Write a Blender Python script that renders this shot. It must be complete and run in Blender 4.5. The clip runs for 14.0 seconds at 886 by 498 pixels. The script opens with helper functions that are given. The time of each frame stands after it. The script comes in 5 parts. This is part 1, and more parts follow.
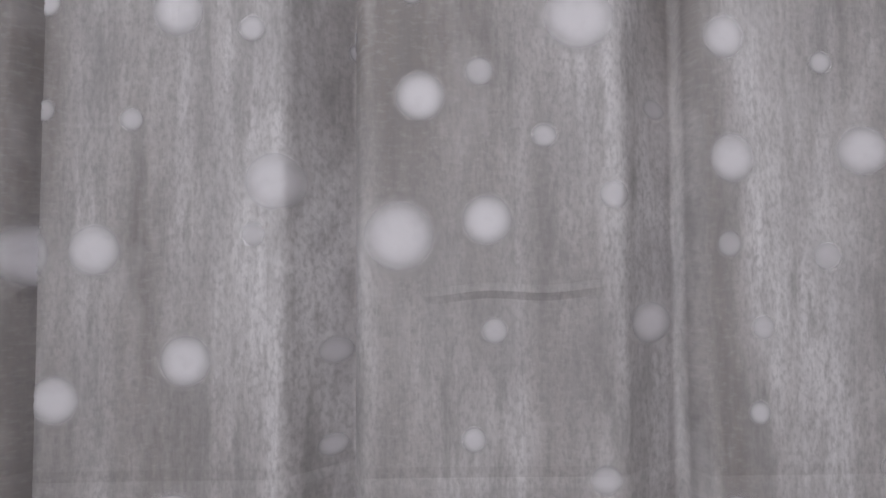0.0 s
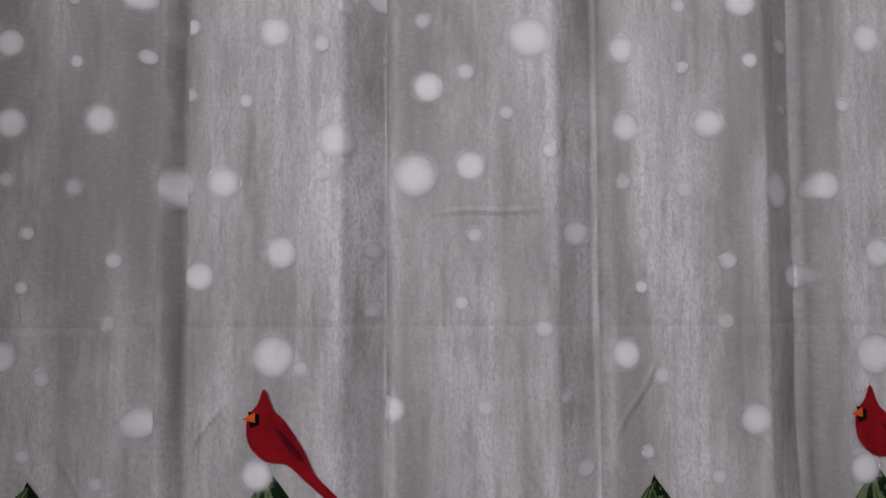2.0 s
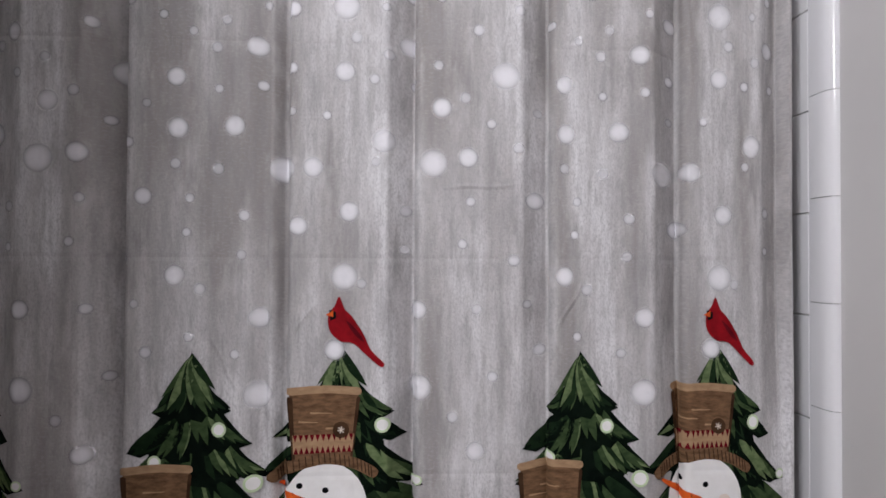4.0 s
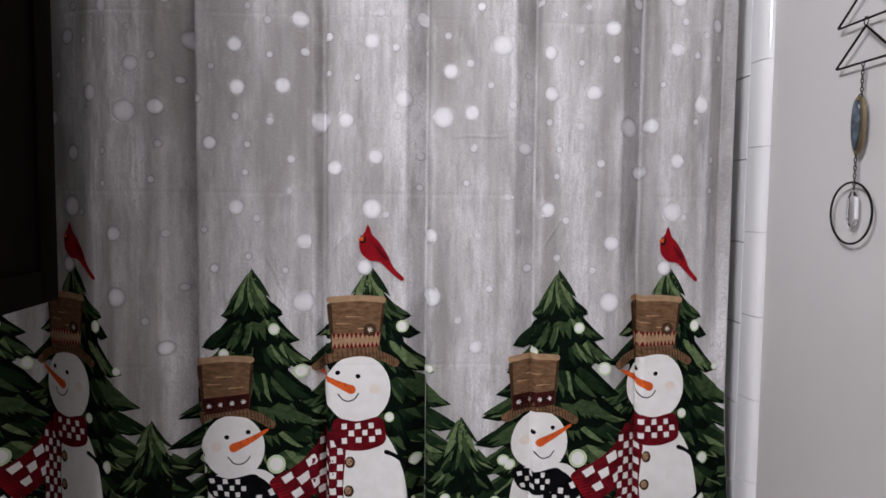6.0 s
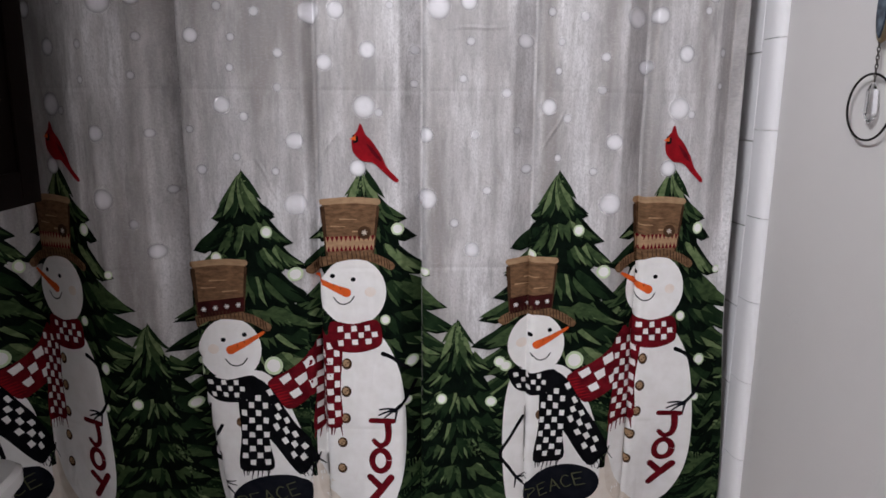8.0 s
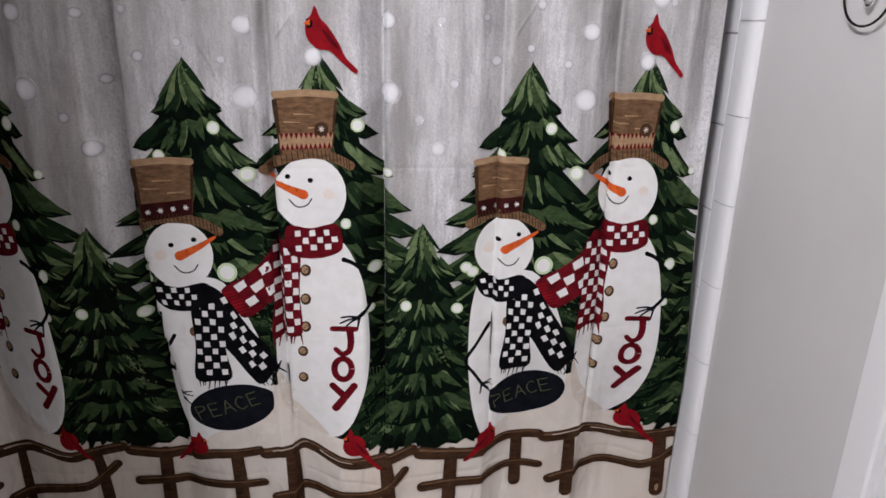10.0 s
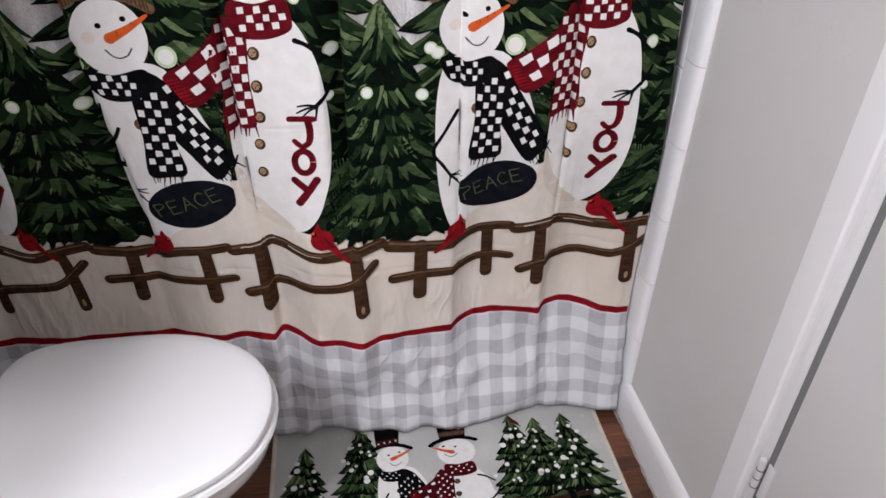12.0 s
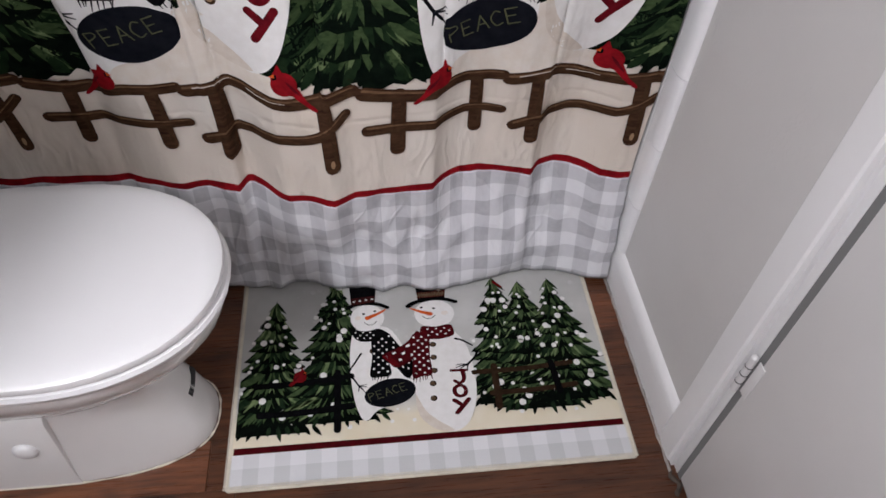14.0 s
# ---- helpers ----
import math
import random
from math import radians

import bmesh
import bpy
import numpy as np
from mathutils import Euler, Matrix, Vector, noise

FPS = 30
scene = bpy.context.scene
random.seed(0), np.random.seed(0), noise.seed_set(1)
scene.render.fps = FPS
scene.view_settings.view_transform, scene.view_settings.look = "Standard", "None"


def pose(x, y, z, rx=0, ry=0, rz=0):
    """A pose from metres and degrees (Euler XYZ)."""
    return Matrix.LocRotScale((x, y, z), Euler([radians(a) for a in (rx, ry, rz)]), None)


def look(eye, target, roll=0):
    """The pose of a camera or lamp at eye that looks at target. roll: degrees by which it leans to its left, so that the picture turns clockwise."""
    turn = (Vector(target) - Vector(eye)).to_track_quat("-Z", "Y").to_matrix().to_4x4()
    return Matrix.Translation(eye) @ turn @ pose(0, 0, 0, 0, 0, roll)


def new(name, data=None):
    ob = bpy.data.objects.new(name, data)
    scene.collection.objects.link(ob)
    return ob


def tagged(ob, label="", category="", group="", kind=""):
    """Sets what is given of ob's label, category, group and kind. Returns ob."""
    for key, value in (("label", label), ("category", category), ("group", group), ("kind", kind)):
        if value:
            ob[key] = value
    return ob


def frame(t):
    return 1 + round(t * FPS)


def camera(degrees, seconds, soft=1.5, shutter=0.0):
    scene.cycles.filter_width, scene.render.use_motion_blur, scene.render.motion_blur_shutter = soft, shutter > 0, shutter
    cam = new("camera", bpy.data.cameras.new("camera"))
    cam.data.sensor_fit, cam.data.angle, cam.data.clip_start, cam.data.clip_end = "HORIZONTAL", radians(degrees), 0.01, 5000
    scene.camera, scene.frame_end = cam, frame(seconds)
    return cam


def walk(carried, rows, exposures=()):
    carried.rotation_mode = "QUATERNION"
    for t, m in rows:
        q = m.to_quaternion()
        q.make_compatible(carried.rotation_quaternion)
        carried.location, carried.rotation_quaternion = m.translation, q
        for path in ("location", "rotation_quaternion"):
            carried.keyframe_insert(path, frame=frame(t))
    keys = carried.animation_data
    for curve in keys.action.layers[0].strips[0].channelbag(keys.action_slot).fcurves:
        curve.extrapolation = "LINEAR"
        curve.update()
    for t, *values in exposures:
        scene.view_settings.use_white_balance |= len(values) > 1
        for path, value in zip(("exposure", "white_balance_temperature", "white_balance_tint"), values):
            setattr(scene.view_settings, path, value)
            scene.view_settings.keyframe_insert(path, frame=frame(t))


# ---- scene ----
from mathutils import geometry

cam = camera(66.1, 14.0, soft=1.6)
PATH = [
    (0, (0.185, 0.073, 1.484), (0.241, 2.07, 1.584), -0.2),
    (0.5, (0.189, 0.023, 1.47), (0.246, 2.02, 1.556), -0.5),
    (1, (0.189, -0.031, 1.451), (0.254, 1.966, 1.544), -0.6),
    (1.5, (0.177, -0.085, 1.433), (0.25, 1.912, 1.522), -0.4),
    (2, (0.174, -0.151, 1.415), (0.247, 1.846, 1.511), -0.1),
    (2.5, (0.172, -0.22, 1.402), (0.263, 1.776, 1.492), -0.0),
    (3, (0.164, -0.296, 1.382), (0.267, 1.699, 1.468), 0.1),
    (5.3, (0.084, -0.741, 1.368), (0.231, 1.252, 1.293), 0.5),
    (5.5, (0.085, -0.751, 1.368), (0.229, 1.241, 1.276), 0.5),
    (6, (0.078, -0.749, 1.36), (0.233, 1.241, 1.226), 0.6),
    (6.5, (0.093, -0.745, 1.358), (0.226, 1.24, 1.158), 0.3),
    (7, (0.082, -0.737, 1.343), (0.236, 1.239, 1.074), 0.2),
    (7.5, (0.089, -0.73, 1.345), (0.227, 1.235, 1.0), 0.4),
    (9.8, (0.104, -0.657, 1.316), (0.329, 1.239, 0.72), 1.1),
    (10, (0.101, -0.655, 1.305), (0.343, 1.225, 0.666), 1.3),
    (10.5, (0.104, -0.645, 1.29), (0.351, 1.178, 0.506), 1.5),
    (11, (0.109, -0.632, 1.274), (0.363, 1.122, 0.346), 1.3),
    (11.5, (0.121, -0.627, 1.264), (0.379, 1.074, 0.243), 1.2),
    (12, (0.141, -0.618, 1.246), (0.399, 1.01, 0.113), 0.9),
    (12.5, (0.158, -0.596, 1.229), (0.419, 0.952, -0.011), 1.3),
    (13, (0.177, -0.563, 1.216), (0.415, 0.908, -0.118), 1.7),
    (13.5, (0.194, -0.523, 1.202), (0.408, 0.873, -0.214), 2.6),
    (14, (0.216, -0.488, 1.199), (0.413, 0.817, -0.303), 3.4),
]
EXPOSURES = [(0.0, -1.02), (2.0, -0.97), (3.0, -0.73), (5.3, -0.36), (7.5, -0.34), (10.0, -0.1), (11.0, 0.18), (12.5, 0.12), (14.0, -0.03)]
walk(cam, [(t, look(eye, target, roll)) for t, eye, target, roll in PATH], EXPOSURES)

# ---- light: a vanity bar on the west wall behind the camera, and a dim world ----
world = bpy.data.worlds.new("world")
world.use_nodes = True
world.node_tree.nodes["Background"].inputs[0].default_value = (0.8, 0.85, 1.0, 1)
world.node_tree.nodes["Background"].inputs[1].default_value = 0.004
scene.world = world


for y in (-0.85, -1.05, -1.3):
    bulb = bpy.data.lights.new("vanity_bulb", "POINT")
    bulb.energy, bulb.shadow_soft_size, bulb.color = 40, 0.075, (0.99, 0.985, 1.045)
    new("vanity_bulb", bulb).location = (-0.63, y, 2.2)


# ---- materials ----
class Nodes:
    """A short way to write node trees."""

    def __init__(self, name):
        self.mat = bpy.data.materials.new(name)
        self.mat.use_nodes = True
        self.tree = self.mat.node_tree
        self.bsdf = self.tree.nodes["Principled BSDF"]

    def put(self, socket, value):
        if isinstance(value, bpy.types.NodeSocket):
            self.tree.links.new(value, socket)
        elif isinstance(value, tuple) and len(value) == 3 and socket.type == "RGBA":
            socket.default_value = (*value, 1)
        else:
            socket.default_value = value

    def node(self, kind, out=0, settings=None, **inputs):
        n = self.tree.nodes.new(kind)
        settings = settings or {}
        if "operation" in settings:
            n.operation = settings["operation"]
        if "uv_map" in settings:
            n.uv_map = settings["uv_map"]
        if "attribute_name" in settings:
            n.attribute_name = settings["attribute_name"]
        for k, v in inputs.items():
            self.put(n.inputs[int(k[1:])] if k[0] == "i" and k[1:].isdigit() else n.inputs[k], v)
        return n.outputs[out]

    def math(self, op, a, b=0.0, c=0.0):
        return self.node("ShaderNodeMath", settings={"operation": op}, i0=a, i1=b, i2=c)

    def mix(self, fac, a, b, blend="MIX"):
        n = self.tree.nodes.new("ShaderNodeMix")
        n.data_type, n.blend_type = "RGBA", blend
        self.put(n.inputs[0], fac), self.put(n.inputs[6], a), self.put(n.inputs[7], b)
        return n.outputs[2]

    def coords(self, which="Object", scale=(1, 1, 1)):
        c = self.tree.nodes.new("ShaderNodeTexCoord").outputs[which]
        return self.node("ShaderNodeMapping", Vector=c, Scale=scale)

    def noise(self, vec, scale, detail=4.0, rough=0.55):
        return self.node("ShaderNodeTexNoise", Vector=vec, Scale=scale, Detail=detail, Roughness=rough)

    def ramp(self, fac, lo, hi, a=0.0, b=1.0):
        return self.node("ShaderNodeMapRange", i0=fac, i1=lo, i2=hi, i3=a, i4=b)

    def bump(self, height, strength, distance=0.002, normal=None):
        n = self.tree.nodes.new("ShaderNodeBump")
        self.put(n.inputs["Height"], height)
        n.inputs["Strength"].default_value, n.inputs["Distance"].default_value = strength, distance
        if normal is not None:
            self.put(n.inputs["Normal"], normal)
        return n.outputs[0]

    def done(self, color, rough=0.5, normal=None, **more):
        self.put(self.bsdf.inputs["Base Color"], color)
        self.put(self.bsdf.inputs["Roughness"], rough)
        if normal is not None:
            self.put(self.bsdf.inputs["Normal"], normal)
        for k, v in more.items():
            self.put(self.bsdf.inputs[k.replace("_", " ")], v)
        return self.mat


def fold_mark(n, uv, x, z, angle, half):
    """A short pressed crease at a place on the cloth, as a height."""
    p = n.node("ShaderNodeMapping", Vector=n.node("ShaderNodeVectorMath", settings={"operation": "SUBTRACT"}, i0=uv, i1=(x, z, 0.0)), Rotation=(0, 0, -angle))
    bend = n.math("MULTIPLY", n.math("SINE", n.math("MULTIPLY", n.node("ShaderNodeSeparateXYZ", 0, i0=p), 90.0)), 0.0012)
    off = n.math("ABSOLUTE", n.math("ADD", n.node("ShaderNodeSeparateXYZ", 1, i0=p), bend))
    run = n.math("ABSOLUTE", n.node("ShaderNodeSeparateXYZ", 0, i0=p))
    return n.math("MULTIPLY", n.ramp(off, 0.0, 0.0045, 1.0, 0.0), n.ramp(run, half * 0.4, half, 1.0, 0.0))


def weave(n, uv, marks=()):
    """Fine cloth relief with soft wrinkles, as a normal."""
    wr = n.noise(n.node("ShaderNodeMapping", Vector=uv, Scale=(1.0, 0.45, 1.0)), 14, 3, 0.5)
    diag = n.noise(n.node("ShaderNodeMapping", Vector=uv, Rotation=(0, 0, 0.6), Scale=(3.0, 0.6, 1.0)), 8, 2, 0.5)
    thread = n.noise(n.node("ShaderNodeMapping", Vector=uv, Scale=(1.6, 1.0, 1.0)), 620, 1, 0.5)
    v = n.node("ShaderNodeSeparateXYZ", 1, i0=uv)
    crease = n.math("PINGPONG", n.math("ADD", v, -0.155), 0.1525)
    crease = n.ramp(crease, 0.0, 0.006, 0.0, 1.0)
    crumple = n.ramp(v, 0.25, 0.75, 1.7, 1.0)
    h = n.math("MULTIPLY", crumple, n.math("ADD", wr, n.math("MULTIPLY", diag, 0.3)))
    h = n.math("ADD", h, n.math("MULTIPLY", crease, 0.10))
    for turn, scale, gain in ((0.5, 5.0, 0.34), (-0.75, 7.0, 0.28)):
        p = n.node("ShaderNodeMapping", Vector=uv, Rotation=(0, 0, turn), Scale=(2.2, 0.8, 1.0))
        off = n.math("ABSOLUTE", n.math("ADD", n.noise(p, scale, 2, 0.45), -0.5))
        some = n.ramp(n.noise(uv, 6.0 + scale, 1, 0.5), 0.48, 0.62)
        low = n.ramp(v, 0.25, 0.9, gain, gain * 0.25)
        h = n.math("ADD", h, n.math("MULTIPLY", n.math("MULTIPLY", n.ramp(off, 0.0, 0.06, 1.0, 0.0), some), low))
    for m in marks:
        h = n.math("ADD", h, n.math("MULTIPLY", fold_mark(n, uv, *m), 0.24))
    big = n.bump(h, 0.6, 0.012)
    return n.bump(thread, 0.10, 0.0006, big)


def cloth_base():
    """Whitewashed planks above, cream snow, then a grey gingham band below."""
    n = Nodes("curtain_cloth")
    uv = n.node("ShaderNodeUVMap", settings={"uv_map": "cloth"})
    u, v = n.node("ShaderNodeSeparateXYZ", 0, i0=uv), n.node("ShaderNodeSeparateXYZ", 1, i0=uv)
    wide = n.noise(n.node("ShaderNodeMapping", Vector=uv, Scale=(1, 0.10, 1)), 16, 3, 0.5)
    grain = n.noise(n.node("ShaderNodeMapping", Vector=uv, Scale=(1, 0.06, 1)), 120, 4, 0.65)
    fleck = n.noise(n.node("ShaderNodeMapping", Vector=uv, Scale=(1, 0.25, 1)), 190, 3, 0.7)
    wood = n.mix(n.ramp(wide, 0.36, 0.64), (0.33, 0.305, 0.29), (0.79, 0.78, 0.79))
    wood = n.mix(n.ramp(grain, 0.46, 0.72, 0.0, 0.55), wood, (0.36, 0.345, 0.34))
    wood = n.mix(n.ramp(fleck, 0.50, 0.78, 0.0, 0.55), wood, (0.27, 0.26, 0.26))
    tweed = n.noise(n.node("ShaderNodeMapping", Vector=uv, Rotation=(0, 0, 0.5), Scale=(1, 0.5, 1)), 420, 2, 0.6)
    wood = n.mix(n.ramp(tweed, 0.43, 0.70, 0.0, 0.52), wood, (0.30, 0.29, 0.295))
    slub = n.noise(n.node("ShaderNodeMapping", Vector=uv, Scale=(0.5, 1.0, 1)), 330, 2, 0.6)
    wood = n.mix(n.ramp(slub, 0.50, 0.75, 0.0, 0.16), wood, (0.84, 0.83, 0.85))
    stain = n.noise(n.node("ShaderNodeMapping", Vector=uv, Scale=(1, 0.16, 1)), 52, 5, 0.7)
    wood = n.mix(n.ramp(stain, 0.50, 0.66, 0.0, 0.5), wood, (0.24, 0.23, 0.225))
    blot = n.noise(n.node("ShaderNodeMapping", Vector=uv, Scale=(1, 0.3, 1)), 26, 4, 0.66)
    wood = n.mix(n.ramp(blot, 0.44, 0.68, 0.0, 0.42), wood, (0.33, 0.32, 0.325))
    wood = n.mix(n.ramp(blot, 0.30, 0.46, 0.28, 0.0), wood, (0.80, 0.79, 0.81))
    cloud = n.noise(uv, 3.0, 3, 0.5)
    cream = n.mix(n.ramp(cloud, 0.35, 0.7), (0.72, 0.635, 0.55), (0.80, 0.745, 0.685))
    edge = n.math("ADD", v, n.math("MULTIPLY", n.noise(uv, 9, 2), 0.05))
    up = n.math("GREATER_THAN", edge, 0.615)
    col = n.mix(up, cream, wood)
    cu = n.math("GREATER_THAN", n.math("PINGPONG", u, 0.0275), 0.01375)
    cv = n.math("GREATER_THAN", n.math("PINGPONG", n.math("ADD", v, -0.043), 0.031), 0.0155)
    plaid = n.math("ADD", cu, cv)
    soft = n.noise(uv, 55, 3, 0.6)
    tone = n.mix(n.math("MULTIPLY", plaid, 0.5), (0.80, 0.80, 0.83), (0.44, 0.44, 0.47))
    tone = n.mix(n.ramp(soft, 0.4, 0.8, 0.0, 0.3), tone, (0.74, 0.74, 0.77))
    col = n.mix(n.math("LESS_THAN", v, 0.2815), col, tone)
    return n.done(col, 0.72, weave(n, uv, MARKS), Specular_IOR_Level=0.2)


def ink(name, a, b=None, scale=(40, 40, 40), rough=0.72):
    """A printed colour, brushed between two tones."""
    n = Nodes("ink_" + name)
    uv = n.node("ShaderNodeUVMap", settings={"uv_map": "cloth"})
    f = n.noise(n.node("ShaderNodeMapping", Vector=uv, Scale=scale), 1.0, 4, 0.6)
    b = b or tuple(x * 0.6 for x in a)
    col = n.mix(n.ramp(f, 0.35, 0.68), a, b)
    return n.done(col, rough, weave(n, uv), Specular_IOR_Level=0.02)


def flake_ink(name, color, top=0.92):
    """Printed snow with a soft rim."""
    n = Nodes("ink_" + name)
    uv = n.node("ShaderNodeUVMap", settings={"uv_map": "cloth"})
    fade = n.node("ShaderNodeAttribute", 2, settings={"attribute_name": "fade"})
    mottle = n.noise(uv, 90, 2, 0.5)
    alpha = n.math("MULTIPLY", n.ramp(fade, 0.0, 1.0, 0.0, top), n.ramp(mottle, 0.2, 0.5, 0.9, 1.0))
    return n.done(color, 0.72, weave(n, uv), Alpha=alpha, Specular_IOR_Level=0.2)


def paint(name, color, rough=0.5, peel=0.0, dirt=0.04, scale=1.0):
    n = Nodes(name)
    c = n.coords("Object")
    d = n.noise(c, 2.3 * scale, 5, 0.6)
    col = n.mix(n.ramp(d, 0.35, 0.75), color, tuple(x * (1 - 2 * dirt) for x in color))
    nor = None
    if peel:
        lumps = n.math("MULTIPLY", n.noise(c, 120, 2, 0.5), n.ramp(n.noise(c, 9, 2), 0.45, 0.65, 0.25, 1.0))
        spots = n.math("ADD", n.node("ShaderNodeTexVoronoi", 0, Vector=c, Scale=26), n.ramp(n.noise(c, 7, 2), 0.4, 0.6, 0.3, 0.0))
        h = n.math("ADD", n.ramp(lumps, 0.42, 0.72), n.math("MULTIPLY", n.ramp(spots, 0.0, 0.16, 1.0, 0.0), 1.0))
        nor = n.bump(h, peel, 0.0022)
    else:
        nor = n.bump(n.noise(c, 60 * scale, 3), 0.05, 0.002)
    return n.done(col, rough, nor)


def porcelain():
    n = Nodes("porcelain")
    c = n.coords("Object")
    col = n.mix(n.ramp(n.noise(c, 5, 4), 0.4, 0.8), (0.82, 0.81, 0.80), (0.77, 0.755, 0.74))
    return n.done(col, 0.12, None, Coat_Weight=0.4, Coat_Roughness=0.05)


def seat_plastic():
    n = Nodes("seat_plastic")
    c = n.coords("Object")
    col = n.mix(n.ramp(n.noise(c, 4, 3), 0.4, 0.8), (0.89, 0.885, 0.895), (0.86, 0.855, 0.865))
    return n.done(col, 0.3, n.bump(n.noise(c, 40, 2), 0.02, 0.001))


def floor_wood():
    n = Nodes("floor_wood")
    c = n.coords("Object")
    r = n.node("ShaderNodeObjectInfo", 5)
    off = n.node("ShaderNodeCombineXYZ", i0=n.math("MULTIPLY", r, 37.0), i1=n.math("MULTIPLY", r, 11.0))
    p = n.node("ShaderNodeVectorMath", settings={"operation": "ADD"}, i0=c, i1=off)
    g = n.noise(n.node("ShaderNodeMapping", Vector=p, Scale=(1.2, 15, 10)), 5, 6, 0.62)
    fine = n.noise(n.node("ShaderNodeMapping", Vector=p, Scale=(4, 120, 60)), 3, 4, 0.6)
    knot = n.noise(n.node("ShaderNodeMapping", Vector=p, Scale=(2.2, 6, 6)), 3, 3, 0.6)
    col = n.mix(n.ramp(g, 0.3, 0.7), (0.215, 0.078, 0.034), (0.062, 0.022, 0.011))
    col = n.mix(n.ramp(knot, 0.52, 0.74, 0.0, 0.75), col, (0.028, 0.012, 0.008))
    col = n.mix(n.ramp(fine, 0.5, 0.8, 0.0, 0.45), col, (0.05, 0.02, 0.012))
    tone = n.ramp(r, 0.0, 1.0, 0.5, 1.25)
    col = n.mix(1.0, col, n.node("ShaderNodeCombineColor", i0=tone, i1=tone, i2=tone), "MULTIPLY")
    return n.done(col, n.ramp(fine, 0.3, 0.8, 0.24, 0.42), n.bump(fine, 0.12, 0.001))


def dark_wood():
    n = Nodes("espresso_wood")
    c = n.coords("Object")
    g = n.noise(n.node("ShaderNodeMapping", Vector=c, Scale=(30, 30, 1.5)), 3, 5, 0.6)
    return n.done(n.mix(g, (0.002, 0.001, 0.0008), (0.005, 0.0025, 0.0018)), 0.6, n.bump(g, 0.08, 0.001), Specular_IOR_Level=0.03)


def tile_glaze():
    n = Nodes("tile_glaze")
    r = n.node("ShaderNodeObjectInfo", 5)
    c = n.coords("Object")
    col = n.mix(r, (0.86, 0.86, 0.88), (0.89, 0.89, 0.90))
    return n.done(col, 0.1, n.bump(n.noise(c, 14, 2), 0.06, 0.003))


def metal(name, color, rough):
    n = Nodes(name)
    c = n.coords("Object")
    f = n.noise(c, 120, 3)
    return n.done(n.mix(f, color, tuple(x * 0.6 for x in color)), n.ramp(f, 0.2, 0.8, rough, rough + 0.15), None, Metallic=1.0)


def rug_pile():
    """Short pile: pale sky, cream snow and a pale gingham band along one side."""
    n = Nodes("rug_pile")
    uv = n.node("ShaderNodeUVMap", settings={"uv_map": "cloth"})
    u, v = n.node("ShaderNodeSeparateXYZ", 0, i0=uv), n.node("ShaderNodeSeparateXYZ", 1, i0=uv)
    cloud = n.noise(uv, 9, 3)
    sky = n.mix(n.ramp(cloud, 0.35, 0.7), (0.46, 0.46, 0.445), (0.56, 0.56, 0.545))
    cream = n.mix(n.ramp(cloud, 0.3, 0.7), (0.68, 0.60, 0.44), (0.74, 0.69, 0.57))
    edge = n.math("ADD", v, n.math("MULTIPLY", cloud, 0.03))
    col = n.mix(n.ramp(edge, 0.15, 0.19), cream, sky)
    cu = n.math("GREATER_THAN", n.math("PINGPONG", u, 0.028), 0.014)
    cv = n.math("GREATER_THAN", n.math("PINGPONG", v, 0.034), 0.017)
    tone = n.mix(n.math("MULTIPLY", n.math("ADD", cu, cv), 0.5), (0.70, 0.70, 0.72), (0.52, 0.53, 0.54))
    col = n.mix(n.math("LESS_THAN", v, 0.0775), col, tone)
    return n.done(col, 0.95, n.bump(n.noise(uv, 420, 2), 0.5, 0.002), Specular_IOR_Level=0.1)


def pile_ink(name, a, b):
    n = Nodes("pile_" + name)
    uv = n.node("ShaderNodeUVMap", settings={"uv_map": "cloth"})
    col = n.mix(n.ramp(n.noise(uv, 70, 4), 0.35, 0.7), a, b)
    return n.done(n.mix(0.1, col, (0.01, 0.01, 0.01)), 0.95, n.bump(n.noise(uv, 420, 2), 0.5, 0.002), Specular_IOR_Level=0.01)


